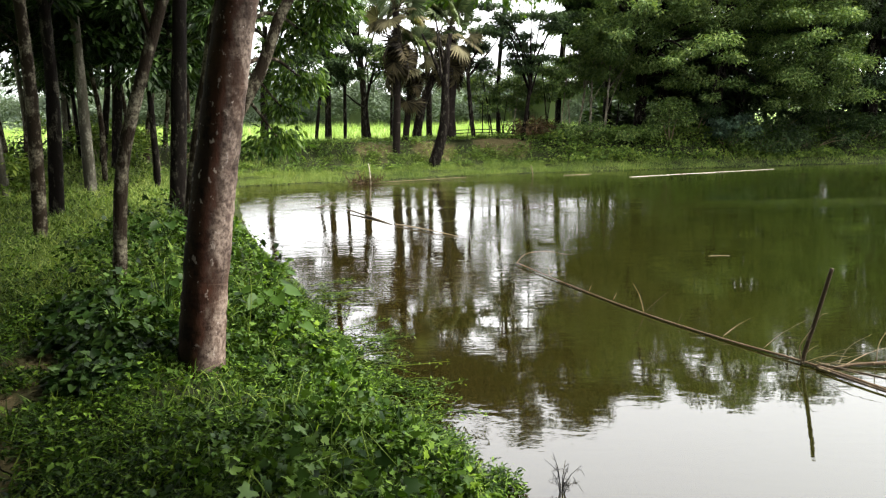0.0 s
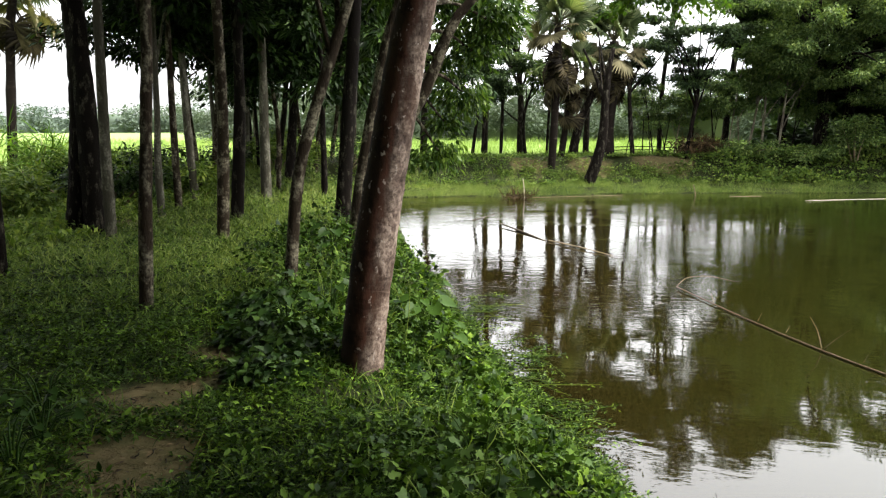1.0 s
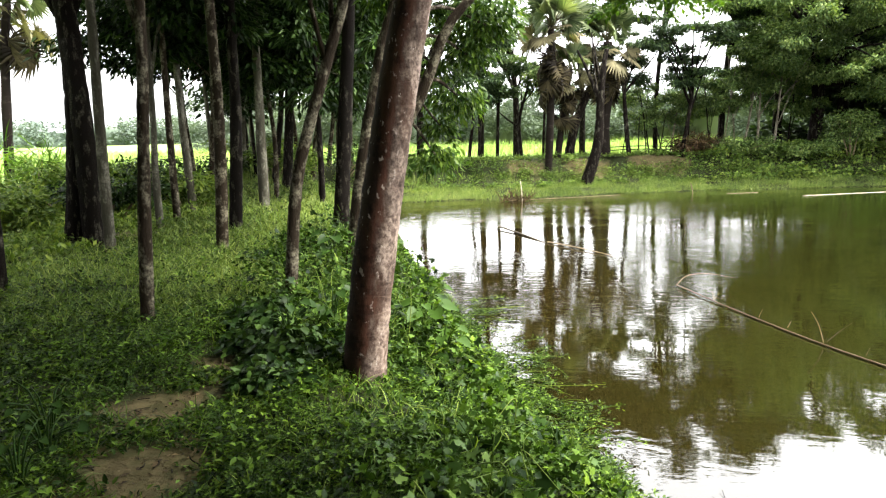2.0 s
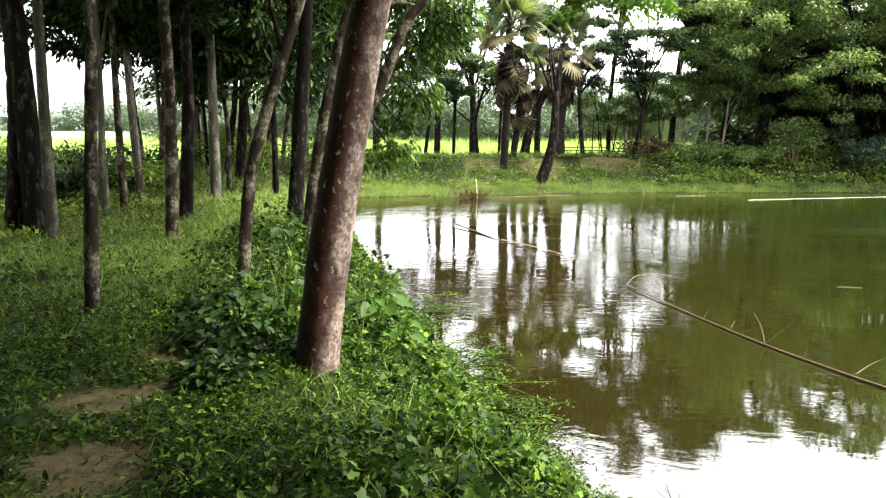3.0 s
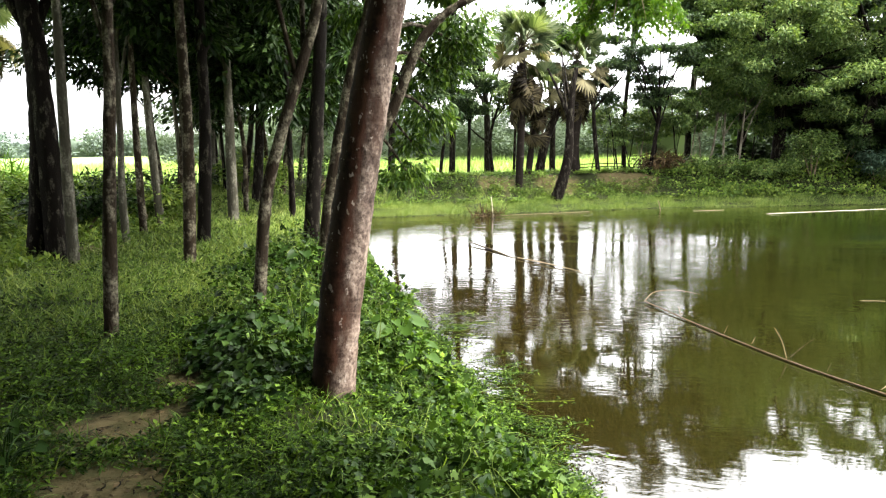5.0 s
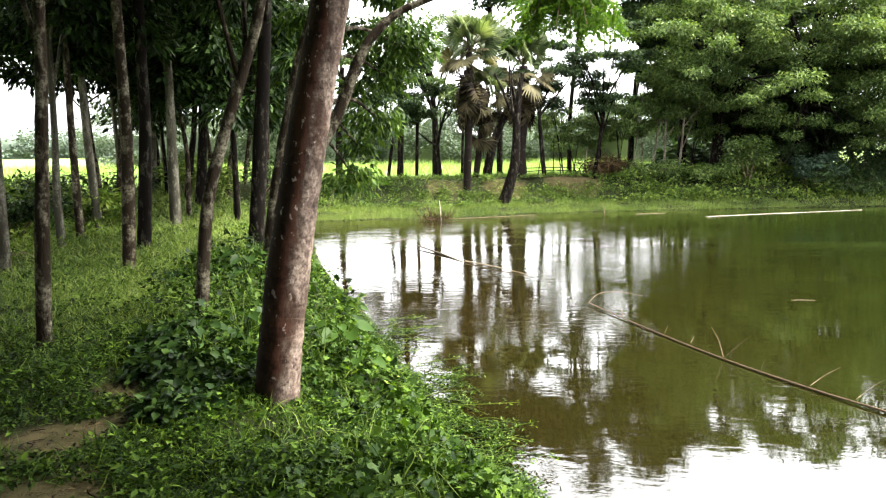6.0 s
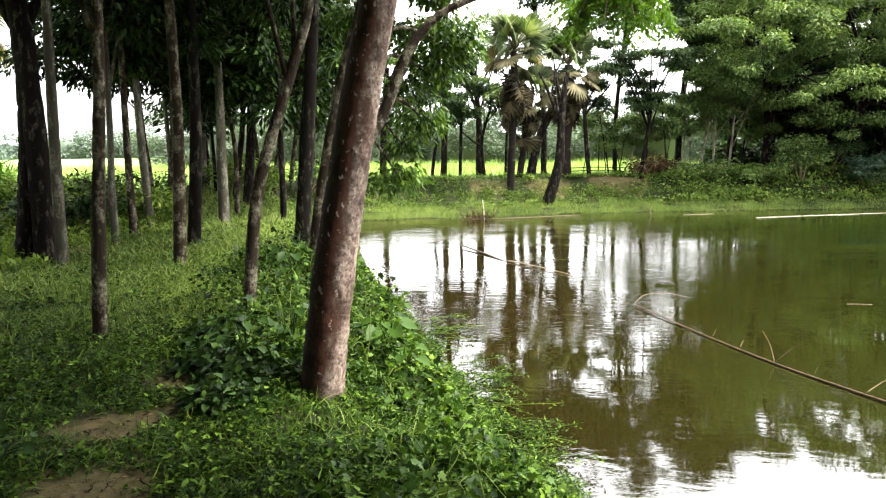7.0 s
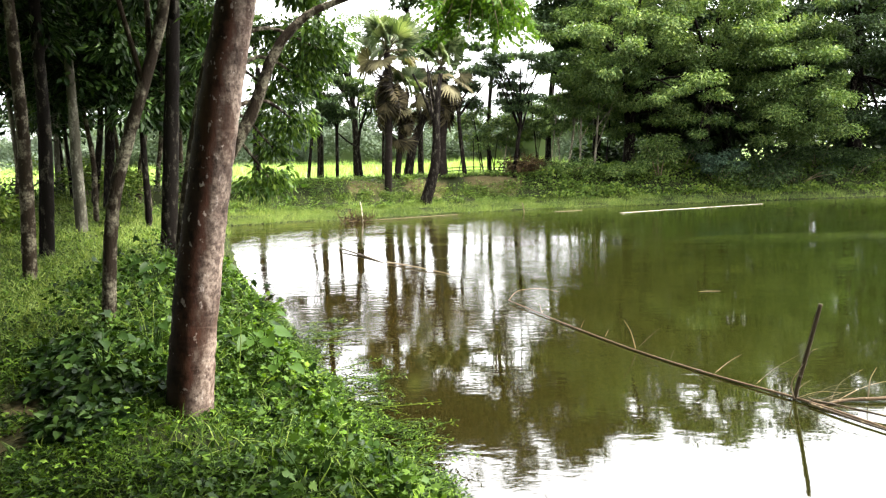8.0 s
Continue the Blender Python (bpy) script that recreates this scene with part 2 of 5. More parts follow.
def ground_material():
    m, n, l, b = material("bank_soil")
    soil_n = noise_node(n, l, 3.2, 8.0, 0.75)
    fine = noise_node(n, l, 22.0, 5.0, 0.7)
    soil = mix_color(n, l, (0.012, 0.0095, 0.005), (0.122, 0.098, 0.046), soil_n.outputs[0])
    moss = ramp(n, ((0.46, (0, 0, 0)), (0.62, (0.75, 0.75, 0.75))))
    l.new(noise_node(n, l, 7.0, 6.0, 0.7).outputs[0], moss.inputs[0])
    soil = mix_color(n, l, soil, (0.03, 0.033, 0.011), moss.outputs[0])
    litter = mix_color(n, l, (0.008, 0.0095, 0.004), (0.022, 0.028, 0.009), fine.outputs[0])
    att = n.new("ShaderNodeAttribute")
    att.attribute_name = "bare"
    edge = n.new("ShaderNodeMath")
    edge.operation = "MULTIPLY_ADD"
    l.new(soil_n.outputs[0], edge.inputs[0])
    edge.inputs[1].default_value = 0.9
    l.new(att.outputs["Fac"], edge.inputs[2])
    er = ramp(n, ((0.58, (0, 0, 0)), (0.82, (1, 1, 1))))
    l.new(edge.outputs[0], er.inputs[0])
    c1 = mix_color(n, l, litter, soil, er.outputs[0])
    fld = n.new("ShaderNodeAttribute")
    fld.attribute_name = "field"
    big = noise_node(n, l, 0.08, 3.0, 0.5)
    crop = mix_color(n, l, (0.165, 0.245, 0.072), (0.23, 0.31, 0.105), big.outputs[0])
    l.new(mix_color(n, l, c1, crop, fld.outputs["Fac"]), b.inputs["Base Color"])
    b.inputs["Roughness"].default_value = 0.95
    b.inputs["Specular IOR Level"].default_value = 0.05
    crack = n.new("ShaderNodeTexVoronoi")
    crack.feature = "DISTANCE_TO_EDGE"
    crack.inputs["Scale"].default_value = 6.0
    tc = n.new("ShaderNodeTexCoord")
    warp = mix_color(n, l, tc.outputs["Object"], soil_n.outputs["Color"], 0.25)
    l.new(warp, crack.inputs["Vector"])
    cr = ramp(n, ((0.0, (0.3, 0.3, 0.3)), (0.09, (1, 1, 1))))
    l.new(crack.outputs["Distance"], cr.inputs[0])
    bump(n, l, mix_color(n, l, fine.outputs["Color"], cr.outputs[0], 0.4), b, 0.8, 0.025)
    return m


STREAK_Y = 16.9


def water_material():
    """Still, silty pond water: brown over the shallows, olive further out, wind-touched in streaks."""
    m, n, l, b = material("pond_water")
    big = noise_node(n, l, 0.12, 2.0, 0.5)
    sep = n.new("ShaderNodeSeparateXYZ")
    tc = n.new("ShaderNodeTexCoord")
    l.new(tc.outputs["Object"], sep.inputs[0])
    depth = n.new("ShaderNodeMapRange")
    depth.inputs[1].default_value, depth.inputs[2].default_value = -1.0, 13.0
    l.new(sep.outputs[0], depth.inputs[0])
    add = n.new("ShaderNodeMath")
    add.operation = "MULTIPLY_ADD"
    l.new(big.outputs[0], add.inputs[0])
    add.inputs[1].default_value = 0.5
    l.new(depth.outputs[0], add.inputs[2])
    cr = ramp(n, ((0.2, (0.0098, 0.0068, 0.0017)), (0.8, (0.007, 0.0102, 0.0016))))
    l.new(add.outputs[0], cr.inputs[0])
    l.new(cr.outputs[0], b.inputs["Base Color"])
    b.inputs["Roughness"].default_value = 0.02
    b.inputs["IOR"].default_value = 1.37
    rip = noise_node(n, l, 8.0, 3.0, 0.5, stretch=(0.7, 1.5, 1.0))
    swell = noise_node(n, l, 1.5, 2.0, 0.5, stretch=(0.6, 1.8, 1.0))
    breeze = noise_node(n, l, 0.35, 3.0, 0.6, stretch=(1.0, 2.2, 1.0))
    br = ramp(n, ((0.38, (0.12, 0.12, 0.12)), (0.68, (1, 1, 1))))
    l.new(breeze.outputs[0], br.inputs[0])
    amp = n.new("ShaderNodeMath")
    amp.operation = "MULTIPLY"
    l.new(rip.outputs[0], amp.inputs[0])
    l.new(br.outputs[0], amp.inputs[1])
    tot = n.new("ShaderNodeMath")
    tot.operation = "MULTIPLY_ADD"
    l.new(swell.outputs[0], tot.inputs[0])
    tot.inputs[1].default_value = 0.3
    l.new(amp.outputs[0], tot.inputs[2])
    open_water = n.new("ShaderNodeMapRange")
    open_water.inputs[1].default_value, open_water.inputs[2].default_value = 6.0, 20.0
    open_water.inputs[3].default_value, open_water.inputs[4].default_value = 0.62, 3.6
    l.new(sep.outputs[1], open_water.inputs[0])
    whole = n.new("ShaderNodeMath")
    whole.operation = "MULTIPLY"
    l.new(tot.outputs[0], whole.inputs[0])
    l.new(open_water.outputs[0], whole.inputs[1])
    lee = n.new("ShaderNodeMapRange")
    lee.inputs[1].default_value, lee.inputs[2].default_value = 1.5, 7.0
    lee.inputs[3].default_value, lee.inputs[4].default_value = 1.0, 0.5
    l.new(sep.outputs[0], lee.inputs[0])
    calm = n.new("ShaderNodeMath")
    calm.operation = "MULTIPLY"
    l.new(whole.outputs[0], calm.inputs[0])
    l.new(lee.outputs[0], calm.inputs[1])
    # a streak of breeze that runs across the pond before the wood
    streak = noise_node(n, l, 0.5, 2.0, 0.6, stretch=(0.25, 1.0, 1.0))
    row = n.new("ShaderNodeMath")
    row.operation = "MULTIPLY_ADD"
    l.new(streak.outputs[0], row.inputs[0])
    row.inputs[1].default_value = 1.6
    l.new(sep.outputs[1], row.inputs[2])
    off = n.new("ShaderNodeMath")
    off.operation = "SUBTRACT"
    l.new(row.outputs[0], off.inputs[0])
    off.inputs[1].default_value = STREAK_Y
    gap = n.new("ShaderNodeMath")
    gap.operation = "ABSOLUTE"
    l.new(off.outputs[0], gap.inputs[0])
    band = n.new("ShaderNodeMapRange")
    band.inputs[1].default_value, band.inputs[2].default_value, band.inputs[3].default_value, band.inputs[4].default_value = 0.1, 0.9, 11.0, 0.0
    l.new(gap.outputs[0], band.inputs[0])
    east = n.new("ShaderNodeMapRange")
    east.inputs[1].default_value, east.inputs[2].default_value = 4.5, 8.0
    l.new(sep.outputs[0], east.inputs[0])
    gust = n.new("ShaderNodeMath")
    gust.operation = "MULTIPLY"
    l.new(band.outputs[0], gust.inputs[0])
    l.new(east.outputs[0], gust.inputs[1])
    wavelets = noise_node(n, l, 5.0, 3.0, 0.6, stretch=(0.7, 1.5, 1.0))
    blown = n.new("ShaderNodeMath")
    blown.operation = "MULTIPLY_ADD"
    l.new(wavelets.outputs[0], blown.inputs[0])
    l.new(gust.outputs[0], blown.inputs[1])
    l.new(calm.outputs[0], blown.inputs[2])
    bump(n, l, blown.outputs[0], b, 0.3, 0.011)
    return m


SOIL, WATER = ground_material(), water_material()

# ---- mesh tools ----
RNG = np.random.default_rng(7)


def mesh_of(name, verts, faces, mat, smooth=False):
    """A mesh from an array of points and a list of face arrays, each (n, 3) or (n, 4)."""
    me = bpy.data.meshes.new(name)
    verts = np.asarray(verts, dtype=np.float32)
    faces = [np.asarray(f, dtype=np.int32) for f in faces if len(f)]
    me.vertices.add(len(verts))
    me.vertices.foreach_set("co", verts.ravel())
    sizes = np.concatenate([np.full(len(f), f.shape[1], dtype=np.int32) for f in faces])
    me.loops.add(int(sizes.sum()))
    me.loops.foreach_set("vertex_index", np.concatenate([f.ravel() for f in faces]))
    me.polygons.add(len(sizes))
    me.polygons.foreach_set("loop_start", np.concatenate([[0], np.cumsum(sizes)[:-1]]).astype(np.int32))
    me.update(calc_edges=True)
    if smooth:
        me.polygons.foreach_set("use_smooth", np.ones(len(sizes), dtype=bool))
    me.materials.append(mat)
    return me


def part(name, verts, faces, mat, parent, label="", smooth=False):
    ob = new(name, mesh_of(name, verts, faces, mat, smooth))
    ob.parent = parent
    return tagged(ob, label)


def joined(pieces):
    """One point array and face list out of several (verts, faces) pairs."""
    vs, fs, k = [], [], 0
    for v, f in pieces:
        vs.append(np.asarray(v, dtype=np.float32))
        fs += [np.asarray(x) + k for x in f]
        k += len(v)
    return np.concatenate(vs), fs


def unit(v):
    return v / (np.linalg.norm(v, axis=-1, keepdims=True) + 1e-9)


LANCE = (np.array([(0, 0, 0), (-0.2, 0.42, 0.05), (0, 1, -0.1), (0.2, 0.42, 0.05)]), np.array([(0, 2, 1), (0, 3, 2)]))
ROUNDISH = (np.array([(0, 0, 0), (-0.32, 0.5, 0.06), (0, 1, -0.1), (0.32, 0.5, 0.06)]), np.array([(0, 2, 1), (0, 3, 2)]))
OVAL = (np.array([(0, 0, 0), (-0.26, 0.35, 0.07), (-0.16, 0.75, 0.03), (0, 1, -0.1), (0.16, 0.75, 0.03), (0.26, 0.35, 0.07), (0, 0.5, 0)]),
        np.array([(0, 6, 1), (1, 6, 2), (2, 6, 3), (0, 5, 6), (5, 4, 6), (4, 3, 6)]))
HEART = (np.array([(0, 0.1, 0), (-0.27, -0.06, 0.05), (-0.43, 0.2, 0.07), (-0.3, 0.6, 0.03), (0, 1, -0.14), (0.3, 0.6, 0.03), (0.43, 0.2, 0.07), (0.27, -0.06, 0.05)]),
         np.array([(0, 4, 3, 2, 1), (0, 7, 6, 5, 4)]))
FOLDED = (np.array([(0, 0, 0), (-0.38, 0.2, 0.13), (-0.24, 0.6, 0.07), (0, 1, -0.22), (0.24, 0.6, 0.07), (0.38, 0.2, 0.13)]), np.array([(0, 3, 2, 1), (0, 5, 4, 3)]))
LEAFLET = (np.array([(0, 0, 0), (-0.24, 0.45, 0.11), (0, 1, -0.16), (0.24, 0.45, 0.11)]), np.array([(0, 2, 1), (0, 3, 2)]))
SPIKE = (np.array([(-0.035, 0, 0), (0.035, 0, 0), (0, 1, -0.1)]), np.array([(0, 1, 2)]))
TRI = (np.array([(0, 0, 0), (-0.4, 0.8, 0.05), (0.35, 0.95, -0.05)]), np.array([(0, 2, 1)]))
BLADE = (np.array([(-0.03, 0, 0), (0.03, 0, 0), (0.022, 0.55, 0.05), (-0.022, 0.55, 0.05), (0, 1, -0.12)]),
         np.array([(0, 1, 2), (0, 2, 3), (3, 2, 4)]))


def leaves(template, pos, way, up, size):
    """Copies of one leaf shape: at pos, pointing along way, its face towards up."""
    tv, tf = template
    y = unit(way)
    x = unit(np.cross(y, up))
    z = np.cross(x, y)
    s = np.asarray(size)[:, None, None]
    v = pos[:, None, :] + s * (tv[None, :, 0:1] * x[:, None, :] + tv[None, :, 1:2] * y[:, None, :] + tv[None, :, 2:3] * z[:, None, :])
    f = tf[None] + (np.arange(len(pos)) * len(tv))[:, None, None]
    return v.reshape(-1, 3), [f.reshape(-1, tf.shape[1])]


def smooth_path(points, n):
    """n points on a smooth line through the given ones."""
    p = np.asarray(points, dtype=float)
    q = np.vstack([2 * p[0] - p[1], p, 2 * p[-1] - p[-2]])
    out = []
    for t in np.linspace(0, len(p) - 1 - 1e-6, n):
        i, u = int(t), t - int(t)
        a, b, c, d = q[i:i + 4]
        out.append(0.5 * (2 * b + (c - a) * u + (2 * a - 5 * b + 4 * c - d) * u**2 + (3 * b - a - 3 * c + d) * u**3))
    return np.array(out)


def tube(points, radii, sides=8, steps=12, rough=0.08, rng=RNG, cap=True):
    """A tapering, uneven round limb along a smooth line."""
    p = smooth_path(points, steps)
    r = np.interp(np.linspace(0, 1, steps), np.linspace(0, 1, len(radii)), radii)
    d = unit(np.gradient(p, axis=0))
    ref = np.array([0.93, 0.31, 0.2])
    a = unit(np.cross(d, ref))
    b = np.cross(d, a)
    ang = np.linspace(0, 2 * np.pi, sides, endpoint=False)
    lobes = 1 + rough * (np.sin(2 * ang + rng.uniform(0, 6)) + 0.6 * np.sin(3 * ang + rng.uniform(0, 6)))
    wob = 1 + rough * 0.7 * rng.normal(size=(steps, 1)).clip(-1.5, 1.5) + rough * 0.5 * rng.normal(size=(steps, sides)).clip(-1.5, 1.5)
    rr = r[:, None] * lobes[None] * wob
    v = p[:, None] + rr[..., None] * (np.cos(ang)[None, :, None] * a[:, None] + np.sin(ang)[None, :, None] * b[:, None])
    i = np.arange(steps - 1)[:, None] * sides
    j = np.arange(sides)
    k = (j + 1) % sides
    f = np.stack([i + j, i + k, i + sides + k, i + sides + j], -1).reshape(-1, 4)
    v = v.reshape(-1, 3)
    faces = [f]
    if cap:
        n = len(v)
        v = np.vstack([v, p[:1], p[-1:]])
        top = (steps - 1) * sides
        faces.append(np.concatenate([np.stack([np.full(sides, n), k, j], -1), np.stack([np.full(sides, n + 1), top + j, top + k], -1)]))
    return v, faces


def clump_leaves(centres, radii, count, size, template=LANCE, droop=0.4, flat=0.6, rng=RNG, spread=0.45):
    """Leaves gathered in loose clumps: uneven, densest towards each clump's skin, with gaps between."""
    c = np.asarray(centres, dtype=float)
    r = np.asarray(radii, dtype=float)
    w = r**2 / (r**2).sum()
    which = rng.choice(len(c), size=count, p=w)
    d = unit(rng.normal(size=(count, 3)))
    rad = rng.uniform(0, 1, count) ** spread * rng.uniform(0.75, 1.15, count)
    off = d * rad[:, None] * r[which][:, None]
    off[:, 2] *= flat
    # each clump is broken into sprays
    spray = rng.integers(0, 7, count)
    key = np.stack([np.sin(which * 12.9 + spray * 4.1), np.sin(which * 7.3 + spray * 9.7), 0.5 * np.sin(which * 3.7 + spray * 5.9)], -1)
    off = off * 0.62 + key * r[which][:, None] * 0.5 * np.array([1, 1, flat])
    way = unit(off) * np.array([1, 1, 0.4]) + rng.normal(size=(count, 3)) * 0.55 + np.array([0, 0, -droop])
    up = np.array([0, 0, 1.0]) + rng.normal(size=(count, 3)) * 0.45
    return leaves(template, c[which] + off, way, up, size * rng.uniform(0.6, 1.3, count))


def empty_at(name, place, label, category, group=""):
    e = new(name)
    e.location = place
    e.empty_display_size = 0.2
    return tagged(e, label, category, group)


def tree(name, label, trunk, r0, r1, bark, leaf, crown, group="", category="tree", sides=12, template=LANCE,
         droop=0.4, flat=0.6, limbs=6, clumps=None, flare=1.35, seed=1, extra=(), fork=24):
    """A tree: a trunk through the given points, limbs that carry the clumps of leaves, and the crown.
    crown: middle, half widths, number of clumps, their radius, number of leaves, leaf length."""
    rng = np.random.default_rng(seed)
    x, y, z = trunk[0]
    floor = float(height(x, y))
    if z > floor + 0.03:
        trunk = [(x, y, floor)] + list(trunk)
    base = np.array(trunk[0], dtype=float)
    root = empty_at(name, base, label, category, group)
    pts = np.array(trunk, dtype=float) - base
    pts = np.vstack([pts[0] - (pts[1] - pts[0]) * 0.15 / max(0.1, np.linalg.norm(pts[1] - pts[0])), pts])
    n = max(10, 5 * len(pts))
    length = np.linalg.norm(pts[-1] - pts[0])
    rad = [r0 * flare * 1.08, r0 * flare * 0.93, r0 * 1.06, r0] + list(np.linspace(r0, r1, 8)[1:])
    rad = np.interp(np.linspace(0, 1, 40), [0, 0.15 / length, 0.3 / length + 0.02, 0.5 / length + 0.05] + list(np.linspace(0.2, 1, 8)[1:]),
                    rad[:4] + rad[4:])
    part("trunk", *tube(pts, rad, sides, n * 2, 0.022 if r0 > 0.14 and sides > 20 else 0.04, rng), bark, root, smooth=True)
    for line, ra, rb in extra:
        part("limb", *tube(np.array(line) - base, [ra, (ra + rb) * 0.52, rb], 8, 16, 0.05, rng), bark, root, smooth=True)
    if crown:
        mid, half, nc, cr, nl, size = crown
        mid = np.array(mid) - base
        d = unit(rng.normal(size=(nc, 3)))
        c = mid + d * (rng.uniform(0.15, 1, nc) ** 0.5)[:, None] * np.array(half)
        if clumps is not None:
            c = np.vstack([c, np.array(clumps) - base])
        r = cr * rng.uniform(0.65, 1.25, len(c))
        order = np.argsort(-np.linalg.norm(c - mid, axis=1))[:limbs]
        line = smooth_path(pts, 40)
        for k in order:
            s = line[rng.integers(fork, 39)]
            low = line[:, 2] < c[k][2] - 0.1
            if low.any() and s[2] > c[k][2]:
                s = line[max(fork - 2, np.flatnonzero(low)[-1])]
            m = (s + c[k]) / 2 + np.array([0, 0, 0.15 * np.linalg.norm(c[k] - s)]) + rng.normal(size=3) * 0.12
            part("limb", *tube([s, m, c[k]], [r1 * 0.62, r1 * 0.36, 0.014], 6, 9, 0.06, rng), bark, root, smooth=True)
        part("crown", *clump_leaves(c, r, nl, size, template, droop, flat, rng), leaf, root)
    return root

# ---- the ground: one sheet with the pond's basin, its banks and the fields ----
WATER_Z = -0.7
SHORE = np.array([(7.0, -2.2), (3.4, -0.6), (1.7, 0.9), (1.25, 1.9), (0.62, 3.0), (0.24, 4.0), (-0.38, 4.93), (-0.76, 5.93), (-1.24, 7.02), (-2.2, 9.4),
                  (-3.85, 13.5), (-5.6, 19.0), (-6.4, 21.2), (-4.6, 22.0), (-2.3, 22.3), (0.7, 23.9), (4.0, 24.8), (9.0, 25.7), (14.8, 26.6),
                  (24.0, 28.0), (36.0, 26.0), (42.0, 12.0), (38.0, -4.0), (24.0, -6.0), (14.0, -4.5)])


def shore_distance(x, y):
    """Metres from the waterline: positive on land, negative on the pond."""
    p = np.stack([x, y], -1)
    best = np.full(x.shape, 1e9)
    inside = np.zeros(x.shape, dtype=bool)
    for a, b in zip(SHORE, np.roll(SHORE, -1, axis=0)):
        ab = b - a
        t = (((p - a) @ ab) / (ab @ ab)).clip(0, 1)
        best = np.minimum(best, np.linalg.norm(p - a - t[..., None] * ab, axis=-1))
        cross = (a[1] > y) != (b[1] > y)
        xi = a[0] + (y - a[1]) / (b[1] - a[1] if b[1] != a[1] else 1e-9) * ab[0]
        inside ^= cross & (x < xi)
    return np.where(inside, -best, best)


def sstep(v, a, b):
    t = ((v - a) / (b - a)).clip(0, 1)
    return t * t * (3 - 2 * t)


def wavy(x, y, k, seed):
    """Smooth unevenness between -1 and 1, with features about 1/k metres wide."""
    q = np.random.default_rng(seed)
    out = 0 * x
    for i in range(5):
        a, f = q.uniform(0, 6.28), k * q.uniform(0.6, 2.4)
        out = out + np.sin(6.28 * f * (x * np.cos(a) + y * np.sin(a)) + q.uniform(0, 6.28)) / 5
    return out * 1.6


def height(x, y):
    x, y = np.asarray(x, dtype=float), np.asarray(y, dtype=float)
    s = shore_distance(x, y)
    far = sstep(y, 13.0, 21.0)
    top = 0.42 * far + 0.1 * sstep(x, 5, 9) * far
    u = (s / 1.75).clip(0, 1)
    shelf = WATER_Z + 0.03 + 0.2 * sstep(s, 0.0, 1.5) + (top - WATER_Z - 0.23) * sstep(s, 1.55, 2.95)
    land = (top + (WATER_Z - top) * (1 - u) ** 1.6) * (1 - far) + shelf * far
    land = land - (top + 0.05) * sstep(s, 5.0, 8.0) * far
    land = land + 0.035 * wavy(x, y, 0.45, 3) * sstep(s, 0.2, 1.5) + 0.012 * wavy(x, y, 2.2, 4) * sstep(s, 0.2, 0.8)
    land = land + 0.25 * sstep(s, 200, 400)
    return np.where(s > 0, land, WATER_Z + (0.35 * s).clip(-1.6, 0) - 0.02 * (s < 0))


def spread_axis(n, reach, fine, middle):
    u = np.linspace(-np.arcsinh((reach + middle) / fine), np.arcsinh((reach - middle) / fine), n)
    return middle + fine * np.sinh(u)


BARE = ((-2.58, 3.4, 0.25), (-2.38, 3.4, 0.25), (-2.24, 3.58, 0.15), (-2.14, 2.7, 0.25), (-1.97, 2.6, 0.22), (-2.46, 4.2, 0.23), (-1.8, 2.0, 0.28), (-7.2, 9.6, 0.5))


def bare_patch(x, y):
    out = 0 * x
    for px, py, r in BARE:
        out = np.maximum(out, np.exp(-(((x - px) ** 2 + (y - py) ** 2) / r**2)))
    return out


def earth_cut(x, y, s):
    """Where the far bank's brow is bare brown earth."""
    wide = sstep(x, -3.7, -3.0) * (1 - sstep(x, 3.0, 3.9)) * (0.72 + 0.4 * sstep(x, -0.6, 0.4) + 0.3 * wavy(x, y, 0.5, 44)).clip(0, 1)
    return np.exp(-((s - 2.6 - 0.12 * wavy(x, y, 0.5, 40)) / 0.3) ** 4) * wide * (y > 20)


def field_mask(x, y):
    s = shore_distance(x, y)
    behind = sstep(s, 7.0, 9.0) * sstep(y, 20.0, 26.0)
    left = sstep(-x - 0.25 * y, 12.5, 15.0)
    return np.maximum(behind, left)


gx, gy = spread_axis(205, 700.0, 7.0, -2.0), spread_axis(205, 700.0, 8.0, 9.0)
GX, GY = np.meshgrid(gx, gy)
gv = np.stack([GX, GY, height(GX, GY)], -1).reshape(-1, 3)
gi = np.arange(len(gy) - 1)[:, None] * len(gx) + np.arange(len(gx) - 1)[None]
ground_mesh = mesh_of("ground", gv, [np.stack([gi, gi + 1, gi + len(gx) + 1, gi + len(gx)], -1).reshape(-1, 4)], SOIL, True)
far_top = earth_cut(GX, GY, shore_distance(GX, GY))
for key, values in (("bare", np.maximum(bare_patch(GX, GY), far_top)), ("field", field_mask(GX, GY))):
    ground_mesh.attributes.new(key, "FLOAT", "POINT").data.foreach_set("value", values.ravel().astype(np.float32))
ground = tagged(new("ground", ground_mesh), "grassy earth bank round a pond, green fields beyond", "ground", kind="structure")

wv = np.array([(-12, -30, WATER_Z), (50, -30, WATER_Z), (50, 34, WATER_Z), (-12, 34, WATER_Z)])
water = tagged(new("water", mesh_of("water", wv, [np.array([(0, 1, 2, 3)])], WATER)), "still brown-green pond water mirroring trees and sky", "water", kind="structure")


